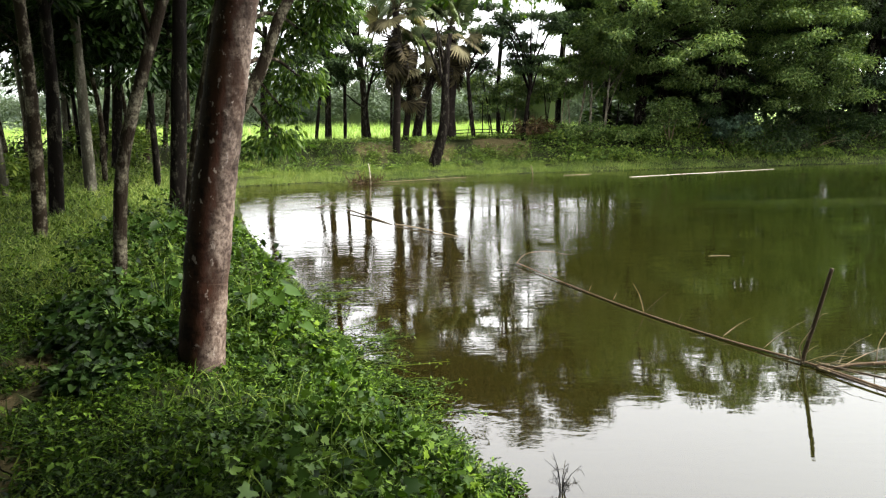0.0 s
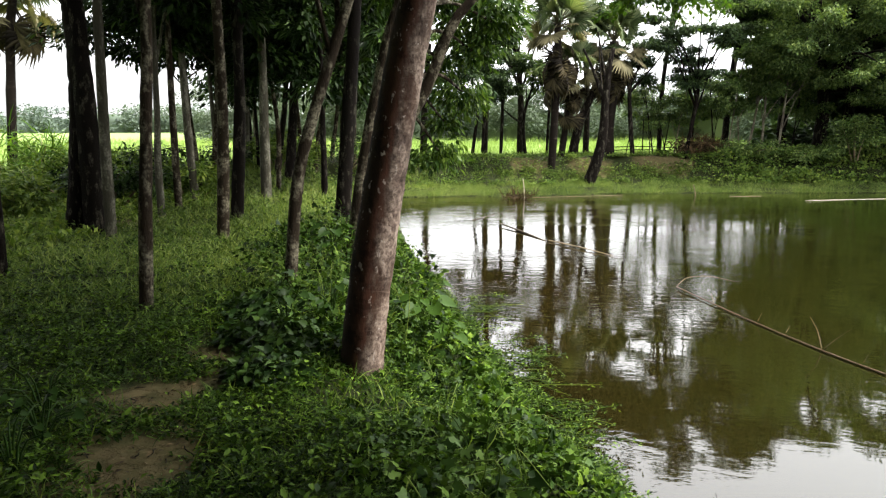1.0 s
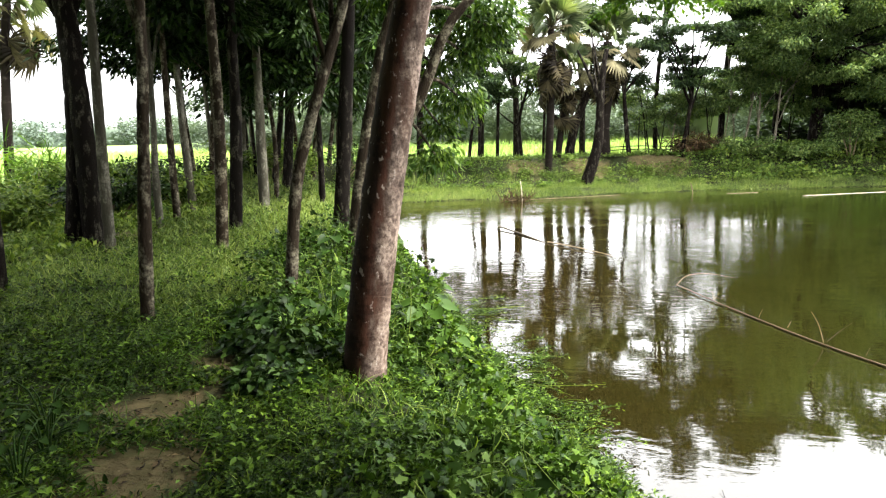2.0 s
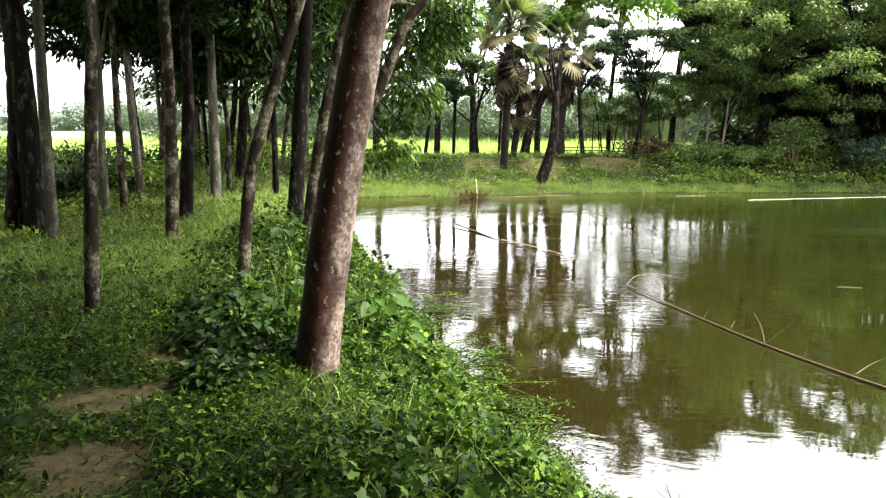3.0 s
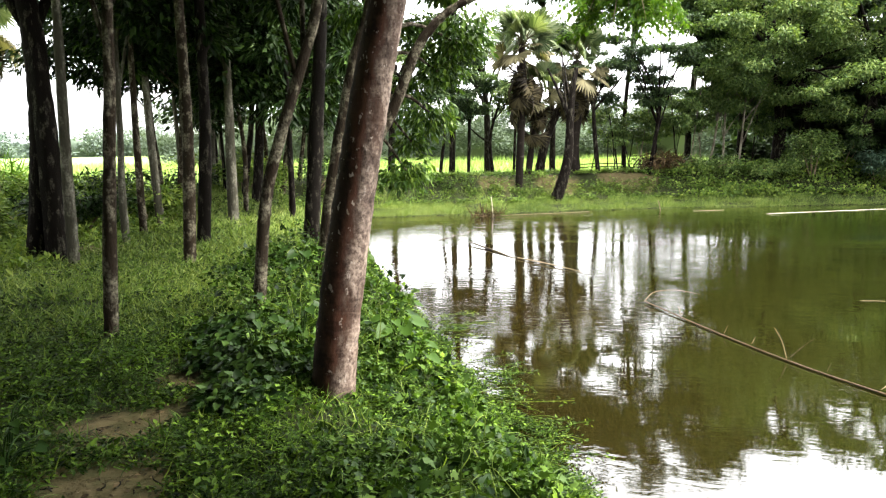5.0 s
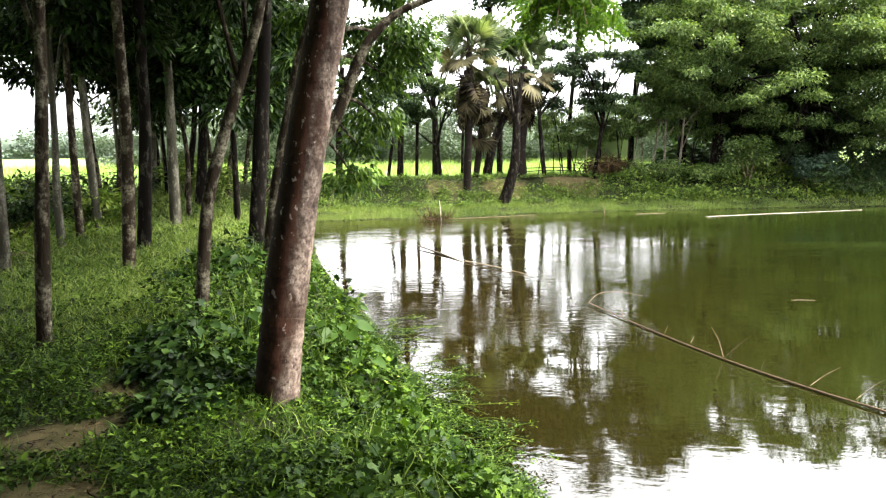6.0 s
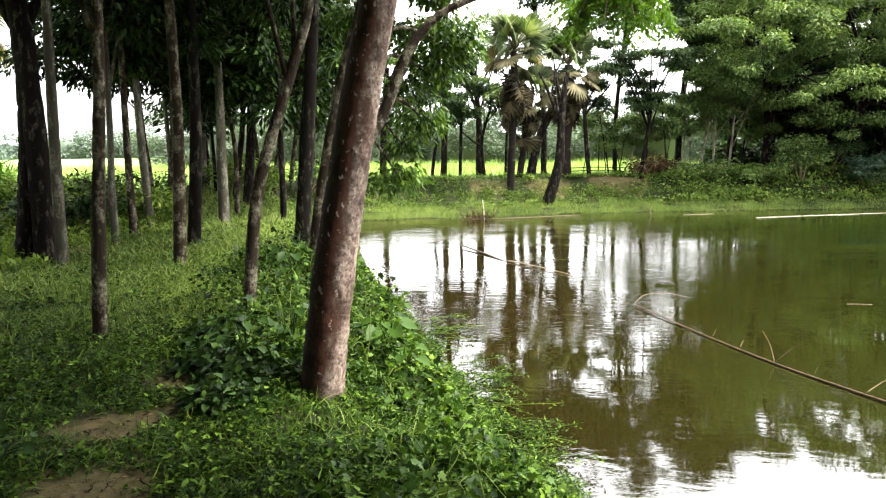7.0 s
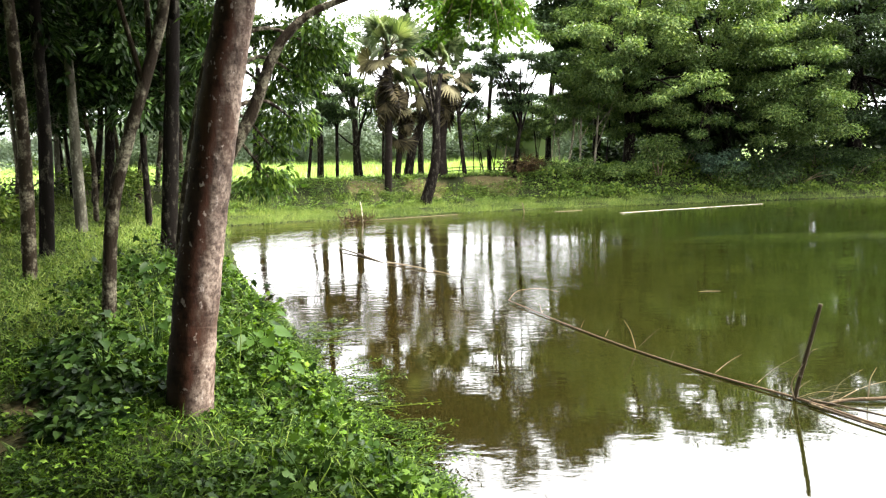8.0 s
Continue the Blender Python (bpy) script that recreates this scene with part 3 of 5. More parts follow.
def scatter(n, x0, x1, y0, y1, keep, rng):
    """About n places on the ground, kept with the chance that keep(x, y, s) gives."""
    x, y = rng.uniform(x0, x1, n), rng.uniform(y0, y1, n)
    s = shore_distance(x, y)
    ok = rng.uniform(0, 1, n) < keep(x, y, s)
    x, y = x[ok], y[ok]
    return np.stack([x, y, height(x, y)], -1), s[ok]


def stuff(name, label, category, pieces, mat):
    v, f = joined(pieces)
    return tagged(new(name, mesh_of(name, v, f, mat)), label, category, kind="stuff")


# ---- the trees of the grove, each where it stands on the bank ----
GROVE = "trees of the grove"
# the unseen crown is positioned to shade the ground on the left
tree("shore_tree", "leaning tree with smooth brown bark, lichen patches, one side painted lit", ((-1.445, 4.07, -0.05), (-1.405, 4.08, 0.33), (-1.332, 4.11, 0.87), (-1.245, 4.14, 1.39),
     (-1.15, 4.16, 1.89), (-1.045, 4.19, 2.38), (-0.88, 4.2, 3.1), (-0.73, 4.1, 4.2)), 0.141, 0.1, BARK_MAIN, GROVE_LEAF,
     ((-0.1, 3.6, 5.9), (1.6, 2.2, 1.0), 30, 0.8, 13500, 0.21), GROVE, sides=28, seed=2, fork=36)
tree("curved_tree", "slender tree with a curved limb reaching over the water", ((-2.64, 7.22, -0.02), (-2.48, 7.27, 1.12), (-2.22, 7.36, 2.37), (-2.02, 7.42, 3.07), (-1.8, 7.5, 4.6)),
     0.082, 0.06, BARK_GREY, MANGO_LEAF, ((-1.75, 8.6, 3.4), (0.8, 0.8, 0.9), 14, 0.38, 9000, 0.105), GROVE, seed=3, droop=1.0, flat=0.9,
     clumps=((-1.95, 9.0, 1.55), (-1.75, 9.1, 1.95), (-1.55, 9.0, 2.4), (-2.0, 9.1, 2.3), (-1.3, 8.9, 2.75), (-1.85, 9.0, 2.75), (-2.05, 9.0, 1.2)),
     extra=((((-2.4, 7.3, 0.9), (-2.1, 7.4, 1.45), (-1.81, 7.47, 1.95), (-1.57, 7.52, 2.54), (-1.28, 7.58, 2.88), (-0.98, 7.62, 3.04), (-0.2, 7.7, 3.3), (0.5, 7.8, 3.35)), 0.075, 0.02),))


def grove_tree(trunk, r, bark, top, wide, low, count, seed, label, leaf=None, size=0.185):
    """One tall thin tree; its crown reaches from low to top."""
    trunk = list(trunk)
    a, b = np.array(trunk[-2]), np.array(trunk[-1])
    lean = (b - a) / max(0.2, b[2] - a[2]) * 0.5
    end = b + lean * (top - 1.0 - b[2])
    end[2] = top - 0.8
    trunk.append(tuple(end))
    mid = (end[0], end[1], (top + low) / 2)
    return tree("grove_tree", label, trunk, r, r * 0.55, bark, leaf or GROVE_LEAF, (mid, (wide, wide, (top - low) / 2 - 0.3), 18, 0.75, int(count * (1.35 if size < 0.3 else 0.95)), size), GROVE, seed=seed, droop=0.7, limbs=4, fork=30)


THIN, DARK, PALE = "thin grey-barked tree in the grove", "dark-barked tree in the grove", "pale-barked tree with a bare lower trunk"
grove_tree(((-3.63, 4.99, 0), (-3.59, 5.02, 0.83), (-3.54, 5.05, 1.61), (-3.49, 5.09, 2.7)), 0.068, BARK_GREY, 7.5, 2.3, 3.9, 9000, 11, "thin straight tree with grey-brown bark")
tree("grove_tree", "thin tree with mottled bark, leaning over", ((-2.62, 5.57, -0.02), (-2.56, 5.6, 0.72), (-2.49, 5.63, 1.21), (-2.35, 5.69, 1.71), (-2.18, 5.76, 2.25), (-2.04, 5.81, 2.75), (-1.8, 5.9, 4.2)),
     0.058, 0.04, BARK_GREY, GROVE_LEAF, ((-1.9, 5.9, 5.6), (2.0, 2.0, 1.2), 16, 0.75, 8000, 0.19), GROVE, seed=12)
grove_tree(((-5.03, 8.69, 0), (-4.96, 8.73, 1.66), (-4.96, 8.73, 3.5)), 0.088, BARK_GREY, 7.5, 2.2, 3.5, 6500, 13, THIN)
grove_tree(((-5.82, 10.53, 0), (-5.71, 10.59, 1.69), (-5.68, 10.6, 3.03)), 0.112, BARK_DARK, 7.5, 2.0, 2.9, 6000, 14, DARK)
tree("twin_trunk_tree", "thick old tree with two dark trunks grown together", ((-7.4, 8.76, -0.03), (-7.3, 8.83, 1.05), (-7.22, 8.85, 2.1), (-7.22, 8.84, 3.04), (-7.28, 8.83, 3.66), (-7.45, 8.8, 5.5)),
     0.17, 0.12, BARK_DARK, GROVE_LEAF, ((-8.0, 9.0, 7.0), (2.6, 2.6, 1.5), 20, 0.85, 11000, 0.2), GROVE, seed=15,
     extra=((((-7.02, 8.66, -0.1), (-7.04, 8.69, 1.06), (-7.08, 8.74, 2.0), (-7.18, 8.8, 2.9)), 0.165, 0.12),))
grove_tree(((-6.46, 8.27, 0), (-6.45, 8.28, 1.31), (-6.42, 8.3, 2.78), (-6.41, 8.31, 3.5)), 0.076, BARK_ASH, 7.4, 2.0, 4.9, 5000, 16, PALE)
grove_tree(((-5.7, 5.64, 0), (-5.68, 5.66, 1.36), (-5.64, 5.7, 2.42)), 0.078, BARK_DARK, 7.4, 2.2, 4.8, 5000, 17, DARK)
grove_tree(((-7.13, 10.4, 0), (-7.13, 10.4, 0.97), (-7.09, 10.43, 2.17)), 0.07, BARK_ASH, 7.2, 2.0, 4.0, 5000, 18, PALE)
grove_tree(((-7.54, 11.53, 0), (-7.54, 11.53, 1.73), (-7.53, 11.54, 3.22)), 0.075, BARK_GREY, 7.0, 1.7, 3.4, 5500, 19, THIN)
grove_tree(((-7.98, 12.81, 0), (-8.04, 12.77, 1.75), (-8.06, 12.76, 3.29)), 0.095, BARK_ASH, 7.0, 2.3, 2.2, 6500, 20, PALE)
grove_tree(((-8.87, 14.49, 0), (-8.94, 14.45, 1.14), (-9.01, 14.41, 2.15)), 0.06, BARK_GREY, 6.0, 2.1, 2.1, 5000, 21, THIN)
grove_tree(((-8.44, 14.26, 0), (-8.33, 14.33, 1.39), (-8.25, 14.37, 2.63)), 0.065, BARK_GREY, 6.5, 2.1, 2.0, 5500, 22, THIN)
grove_tree(((-6.83, 13.65, 0), (-6.82, 13.66, 1.38), (-6.8, 13.67, 2.54)), 0.12, BARK_ASH, 7.0, 2.4, 2.0, 7000, 23, PALE)
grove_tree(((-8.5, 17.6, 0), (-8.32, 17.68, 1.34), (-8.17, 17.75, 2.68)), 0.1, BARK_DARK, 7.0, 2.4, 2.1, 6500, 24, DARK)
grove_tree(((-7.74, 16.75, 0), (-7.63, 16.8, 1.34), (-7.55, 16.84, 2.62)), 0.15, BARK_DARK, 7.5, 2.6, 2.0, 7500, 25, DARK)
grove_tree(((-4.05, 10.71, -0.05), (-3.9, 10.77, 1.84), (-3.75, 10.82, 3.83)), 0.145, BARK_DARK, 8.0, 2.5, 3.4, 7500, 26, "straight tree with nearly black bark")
grove_tree(((-12.11, 23.02, 0), (-12.08, 23.04, 1.5), (-12.07, 23.04, 2.49)), 0.085, BARK_ASH, 7.0, 2.3, 1.9, 5000, 27, PALE)
grove_tree(((-12.69, 24.67, 0), (-12.68, 24.68, 1.5), (-12.7, 24.66, 2.55)), 0.09, BARK_ASH, 7.0, 2.3, 1.9, 5000, 28, PALE)
grove_tree(((-8.85, 21.04, 0), (-8.68, 21.11, 1.11), (-8.46, 21.2, 2.7)), 0.11, BARK_GREY, 7.0, 2.5, 2.1, 6000, 29, THIN)
grove_tree(((-9.64, 24.56, 0), (-9.53, 24.6, 1.04), (-9.37, 24.66, 2.27)), 0.105, BARK_GREY, 7.0, 2.5, 1.9, 6000, 30, THIN)
grove_tree(((-10.4, 19.6, 0), (-10.35, 19.6, 1.4), (-10.3, 19.6, 2.6)), 0.09, BARK_ASH, 7.0, 2.4, 2.0, 6000, 31, PALE)
grove_tree(((-9.9, 16.9, 0), (-9.85, 16.9, 1.4), (-9.9, 16.9, 2.6)), 0.08, BARK_ASH, 6.8, 2.3, 2.0, 6000, 32, PALE)

# the grove's far end, along the pond
for k, (x, y, r) in enumerate(((-5.9, 14.6, 0.07), (-6.4, 15.7, 0.055), (-7.2, 15.0, 0.06), (-6.3, 17.0, 0.08), (-7.0, 18.8, 0.07), (-7.9, 19.6, 0.09), (-9.4, 18.4, 0.06), (-8.2, 23.0, 0.09), (-10.4, 23.4, 0.08), (-11.2, 21.4, 0.07))):
    grove_tree(((x, y, -0.02), (x + 0.06 * math.sin(k), y, 1.4), (x + 0.1 * math.sin(k * 2.0), y, 2.8)), r, BARK_GREY if k % 3 else BARK_DARK, 6.6, 1.7, 2.0, 2600, 260 + k, THIN if k % 3 else DARK, None, 0.2)

# unseen trees added beside and behind the camera to block sky light
for k, (x, y, r) in enumerate(((-4.6, 2.2, 0.09), (-6.8, 3.2, 0.1), (-3.0, -0.6, 0.1), (-5.4, -0.8, 0.09), (-1.2, -2.6, 0.12), (-3.8, -3.6, 0.1), (-8.4, 1.0, 0.1), (-6.6, -3.4, 0.1), (0.2, -5.4, 0.12), (-10.4, -0.8, 0.1), (2.6, -3.4, 0.12), (5.4, -4.6, 0.12), (8.6, -5.6, 0.14), (12.4, -7.0, 0.14), (16.6, -8.0, 0.15), (21.0, -9.0, 0.15))):
    grove_tree(((x, y, 0), (x + 0.1, y, 1.5), (x + 0.05, y + 0.1, 3.2)), r, BARK_GREY, 7.4, 2.6, 3.4 if k < 10 else 1.6, 5600 if k < 8 else 3600, 160 + k, THIN, None, 0.5)
# added out of view: a low crown that keeps pond-side light off the ground
tree("grove_tree", "unseen leaning tree, its low crown added to shade the bank", ((1.9, -1.1, -0.3), (1.95, -0.9, 1.2), (2.0, -0.4, 2.6), (2.1, 0.3, 4.0)), 0.13, 0.08, BARK_GREY, GROVE_LEAF,
     ((2.3, 1.2, 4.7), (2.4, 2.3, 1.0), 26, 0.8, 5000, 0.4), GROVE, seed=190)

# ---- the far bank: palms, forked and slender trees, tall feathery trees ----


def fan_stalk(rng):
    """The stalk of a fan leaf, from the origin along +y."""
    return tube([(0, 0, 0), (0, 0.35, 0.03), (0, 0.72, 0)], [0.026, 0.018, 0.012], 5, 6, 0.02, rng)


def fan_blade(rng, radius=0.62, segments=17, sag=0.3):
    """A pleated fan leaf at the end of its stalk: narrow folded segments that part towards their points."""
    a = np.linspace(-1.95, 1.95, segments)
    half = 0.5 * (a[1] - a[0])
    mid = radius * rng.uniform(0.5, 0.62, segments)
    far = radius * rng.uniform(0.84, 1.08, segments) * (1 - 0.14 * np.abs(a) / 1.95)
    tip = a + rng.normal(size=segments) * 0.06
    bend = -sag * far * far * 1.5 - np.abs(rng.normal(size=segments)) * 0.07 * radius
    ring = lambda ang, r, z: np.stack([np.sin(ang) * r, 0.72 + np.cos(ang) * r, z], -1)
    drop = -sag * mid * mid
    v = np.stack([ring(a, 0 * mid, 0 * mid), ring(a - half, mid, drop - 0.02), ring(a, mid * 1.05, drop + 0.03), ring(a + half, mid, drop - 0.02), ring(tip, far, bend)], 1)
    k = (np.arange(segments) * 5)[:, None]
    f = np.concatenate([k + np.array([[0, 2, 1]]), k + np.array([[0, 3, 2]]), k + np.array([[1, 2, 4]]), k + np.array([[2, 3, 4]])])
    return v.reshape(-1, 3), [f]


fan_rng = np.random.default_rng(4)
FANS = [mesh_of("frond", *fan_blade(fan_rng, 0.74 + 0.08 * k, 29, 0.04 + 0.1 * k), FAN_LEAF) for k in range(3)]
DRY_FANS = [mesh_of("dry_frond", *fan_blade(fan_rng, 0.68 + 0.1 * k, 23, 0.1 + 0.15 * k), FAN_DRY) for k in range(2)]
DEAD_FANS = [mesh_of("dead_frond", *fan_blade(fan_rng, 0.6 + 0.14 * k, 21, 0.25 + 0.25 * k), FAN_DEAD) for k in range(2)]
STALKS = [mesh_of("stalk", *fan_stalk(fan_rng), m) for m in (FAN_DRY, FAN_DRY, FAN_DEAD)]


def fan_palm(trunk, r, label, green, dry, dead, seed, scale=1.0, skirt=1.6):
    """A fan palm: green fans in the crown, dry ones hanging below it, dead ones along the trunk."""
    rng = np.random.default_rng(seed)
    base = np.array(trunk[0], dtype=float)
    root = empty_at("fan_palm", base, label, "palm", "palms")
    pts = np.array(trunk) - base
    pts = np.vstack([pts[0] - [0, 0, 0.2], pts])
    part("trunk", *tube(pts, [r * 1.3, r, r * 0.92, r * 0.85], 12, 26, 0.06, rng), BARK_PALM, root, smooth=True)
    top = pts[-1]
    line = smooth_path(pts, 60)
    turn = rng.uniform(0, 6)
    for k in range(green + dry + dead):
        state = 0 if k < green else 1 if k < green + dry else 2
        turn += 2.4 + rng.uniform(-0.3, 0.3)
        drop = (0, rng.uniform(0.0, 0.3), 0.25 + skirt * rng.uniform(0, 1))[state]
        tilt = (rng.uniform(0.15, 1.35), rng.uniform(-0.75, 0.1), rng.uniform(-1.5, -1.05))[state]
        roll = rng.uniform(-1.25, 1.25)
        ob = new(("frond", "dry_frond", "dead_frond")[state], (FANS, DRY_FANS, DEAD_FANS)[state][rng.integers(2)])
        ob.parent = root
        at = line[np.argmin(np.abs(line[:, 2] - (top[2] - drop)))]
        m = Matrix.Rotation(turn, 4, "Z") @ Matrix.Rotation(tilt, 4, "X") @ Matrix.Rotation(roll, 4, "Y")
        ob.matrix_local = Matrix.Translation(Vector(at)) @ m @ Matrix.Scale(scale * rng.uniform(0.85, 1.15), 4)
        stalk = new("stalk", STALKS[state])
        stalk.parent = ob
    return root


fan_palm(((-1.63, 25.42, -0.05), (-1.55, 25.43, 2.01), (-1.5, 25.42, 3.89), (-1.53, 25.42, 5.0)), 0.135, "fan palm with green crown and hanging dry fronds", 22, 8, 15, 41, 1.0, 1.5)
fan_palm(((-1.35, 26.44, 0.38), (-1.15, 26.45, 2.02), (-0.9, 26.5, 3.6)), 0.12, "slim young fan palm behind another palm", 8, 5, 10, 42, 0.75, 1.0)
fan_palm(((0.33, 27.48, 0.3), (0.35, 27.48, 1.73), (0.44, 27.48, 2.77), (0.42, 27.48, 4.6)), 0.2, "fan palm with drooping yellowed fronds", 16, 9, 14, 43, 1.05, 0.9)
fan_palm(((-16.65, 17.32, 0.0), (-16.51, 17.45, 2.74), (-16.41, 17.55, 4.33), (-16.28, 17.66, 5.4)), 0.14, "tall fan palm standing beyond the grove", 24, 7, 6, 44, 1.15, 0.8)

FAR = "trees of the far bank"
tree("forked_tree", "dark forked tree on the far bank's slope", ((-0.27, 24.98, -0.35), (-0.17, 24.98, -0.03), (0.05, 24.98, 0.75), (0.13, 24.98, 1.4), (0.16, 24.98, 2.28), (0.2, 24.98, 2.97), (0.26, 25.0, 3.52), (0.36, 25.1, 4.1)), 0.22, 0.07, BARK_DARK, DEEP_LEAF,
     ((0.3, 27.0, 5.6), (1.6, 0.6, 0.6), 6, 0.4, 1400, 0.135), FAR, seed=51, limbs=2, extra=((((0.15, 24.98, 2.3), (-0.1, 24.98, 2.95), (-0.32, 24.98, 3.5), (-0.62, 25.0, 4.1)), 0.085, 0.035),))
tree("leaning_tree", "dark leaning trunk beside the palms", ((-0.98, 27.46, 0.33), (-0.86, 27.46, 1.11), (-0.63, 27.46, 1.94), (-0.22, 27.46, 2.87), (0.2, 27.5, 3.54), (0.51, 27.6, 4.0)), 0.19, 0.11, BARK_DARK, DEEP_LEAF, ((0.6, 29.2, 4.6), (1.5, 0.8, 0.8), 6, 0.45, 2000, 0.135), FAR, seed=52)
ROUND = "small leafy tree on the bank's crest"
tree("bank_tree", ROUND, ((-4.89, 27.54, 0.3), (-4.68, 27.57, 1.89), (-4.45, 27.61, 3.18)), 0.08, 0.05, BARK_DARK, DEEP_LEAF, ((-4.6, 27.6, 3.6), (1.3, 1.1, 1.2), 9, 0.5, 5000, 0.135), FAR, seed=53)
tree("bank_tree", "thin tree on the bank's crest", ((-4.51, 27.6, 0.3), (-4.38, 27.62, 1.89), (-4.19, 27.65, 3.18)), 0.065, 0.04, BARK_DARK, DEEP_LEAF, ((-4.0, 27.9, 4.2), (1.0, 1.0, 1.0), 7, 0.5, 5000, 0.135), FAR, seed=54)
tree("bank_tree", ROUND, ((-3.77, 27.71, 0.3), (-3.72, 27.72, 2.09), (-3.7, 27.72, 3.18)), 0.075, 0.05, BARK_DARK, DEEP_LEAF, ((-3.6, 27.8, 3.5), (1.0, 1.0, 0.9), 8, 0.5, 6000, 0.135), FAR, seed=55)
tree("bank_tree", "crooked thin tree with sparse leaves", ((-2.8, 27.83, 0.3), (-2.91, 27.82, 1.64), (-2.75, 27.84, 2.51), (-2.51, 27.86, 3.16)), 0.075, 0.04, BARK_DARK, FEATHER, ((-2.6, 28.2, 3.7), (1.0, 1.0, 0.9), 7, 0.45, 1500, 0.18), FAR, seed=56,
     extra=((((-2.89, 27.82, 1.6), (-3.3, 27.8, 1.85), (-3.7, 27.8, 2.2)), 0.05, 0.02),))
tree("bank_tree", "dark thin tree on the bank's crest", ((1.27, 27.45, 0.25), (1.12, 27.46, 1.77), (1.05, 27.46, 2.64), (1.1, 27.5, 3.6)), 0.085, 0.06, BARK_DARK, DEEP_LEAF, ((1.4, 28.2, 4.4), (1.6, 1.2, 1.3), 9, 0.55, 6400, 0.135), FAR, seed=57)
tree("bank_tree", "slender tree with a leafy crown", ((3.17, 27.81, 0.3), (3.4, 27.78, 1.95), (3.56, 27.76, 3.46)), 0.09, 0.06, BARK_DARK, DEEP_LEAF, ((3.3, 28.0, 4.7), (2.0, 1.3, 2.0), 18, 0.58, 13000, 0.135), FAR, seed=58, flat=0.4, limbs=10, clumps=((2.0, 28.2, 5.4), (1.7, 28.3, 6.2)))
for k, (px, py, dx) in enumerate(((5.61, 29.47, 0.4), (6.13, 29.36, 0.05), (6.68, 29.25, 0.2))):
    tree("bank_tree", "slim pale-stemmed tree at the wood's edge", ((px, py, 0.3), (px + dx * 0.5, py, 1.5), (px + dx, py, 3.2)), 0.06, 0.035, BARK_PALE, FEATHER,
         ((px + 0.3, py + 0.4, 3.6), (1.5, 1.3, 1.3), 10, 0.55, 9000, 0.135), FAR, seed=60 + k)
tree("feather_tree", "large tree with layered feathery foliage", ((8.27, 29.88, 0.4), (8.35, 29.86, 2.35), (8.0, 29.5, 3.98), (7.6, 29.0, 6.0)), 0.27, 0.16, BARK_DARK, FEATHER,
     ((7.8, 28.2, 5.9), (3.2, 2.2, 3.2), 60, 0.62, 37000, 0.135), FAR, seed=71, flat=0.7, limbs=16, clumps=((9.0, 25.9, 3.4), (9.8, 25.8, 3.9), (8.3, 26.0, 3.1), (7.2, 26.0, 5.2), (6.0, 26.2, 5.6), (10.4, 26.0, 3.2), (6.6, 26.4, 4.2), (9.2, 28.6, 2.4), (9.8, 28.6, 3.0), (10.3, 28.7, 2.5), (9.4, 28.5, 3.6)))
tree("feather_tree", "tall feathery tree at the pond's edge", ((11.2, 29.5, 0.3), (11.3, 29.2, 2.5), (11.4, 28.8, 5.0), (11.6, 28.6, 7.0)), 0.25, 0.15, BARK_DARK, FEATHER,
     ((11.6, 28.2, 6.4), (3.0, 2.2, 3.2), 58, 0.62, 34000, 0.135), FAR, seed=72, flat=0.7, limbs=9, clumps=[(10.4 + 0.9 * k, 27.6 + 0.3 * math.sin(k * 2.1), 1.9 + 0.9 * ((k * 0.618) % 1)) for k in range(4)] + [(9.6, 28.4, 6.4), (9.9, 28.6, 7.4), (9.3, 28.5, 8.2), (10.2, 28.6, 8.8)])
tree("broad_tree", "broad dark tree with dense foliage", ((15.0, 29.3, 0.3), (14.95, 29.3, 1.6), (14.9, 29.2, 3.7), (14.4, 28.6, 6.0)), 0.2, 0.12, BARK_DARK, FEATHER,
     ((13.8, 27.2, 4.4), (2.0, 1.6, 3.3), 50, 0.58, 32000, 0.13), FAR, seed=73, flat=0.75, limbs=8, clumps=[(12.9 + 0.8 * k, 27.4 + 0.3 * math.sin(k * 1.7), 1.5 + 1.0 * ((k * 0.618) % 1)) for k in range(5)])
tree("broad_tree", "broad tree with a thick dark trunk", ((18.0, 29.9, 0.3), (17.9, 29.9, 3.5), (17.7, 29.7, 5.6), (17.5, 29.5, 7)), 0.28, 0.16, BARK_DARK, DEEP_LEAF,
     ((17.2, 28.2, 6.2), (3.2, 2.2, 3.0), 50, 0.65, 32000, 0.135), FAR, seed=74, flat=0.7, limbs=7, clumps=[(16.2 + 0.9 * k, 28.1 + 0.3 * math.sin(k * 1.3), 1.8 + 1.2 * ((k * 0.618) % 1)) for k in range(5)])
BEHIND = "dark tree in the wood behind the bank"
for k, (x, y, r, low, top) in enumerate(((7.6, 33.0, 2.7, 2.2, 11.6), (10.0, 32.6, 3.1, 1.6, 12.4), (13.2, 31.8, 2.8, 0.6, 11.6), (16.6, 31.6, 2.8, 0.6, 11.4), (20.4, 30.6, 3.2, 0.6, 10.0), (24.6, 30.4, 3.4, 0.6, 10.0), (29.5, 30.5, 3.6, 0.6, 10.0))):
    tree("broad_tree", BEHIND, ((x, y, -0.1), (x + 0.1, y, 3.0), (x, y, 6.0)), 0.25, 0.15, BARK_DARK, FEATHER if k == 0 else DEEP_LEAF,
         ((x, y - 0.3, (low + top) / 2), (r, 1.9, (top - low) / 2 - 0.4), 52, 0.95, 15000, 0.28), FAR, seed=175 + k, limbs=8)
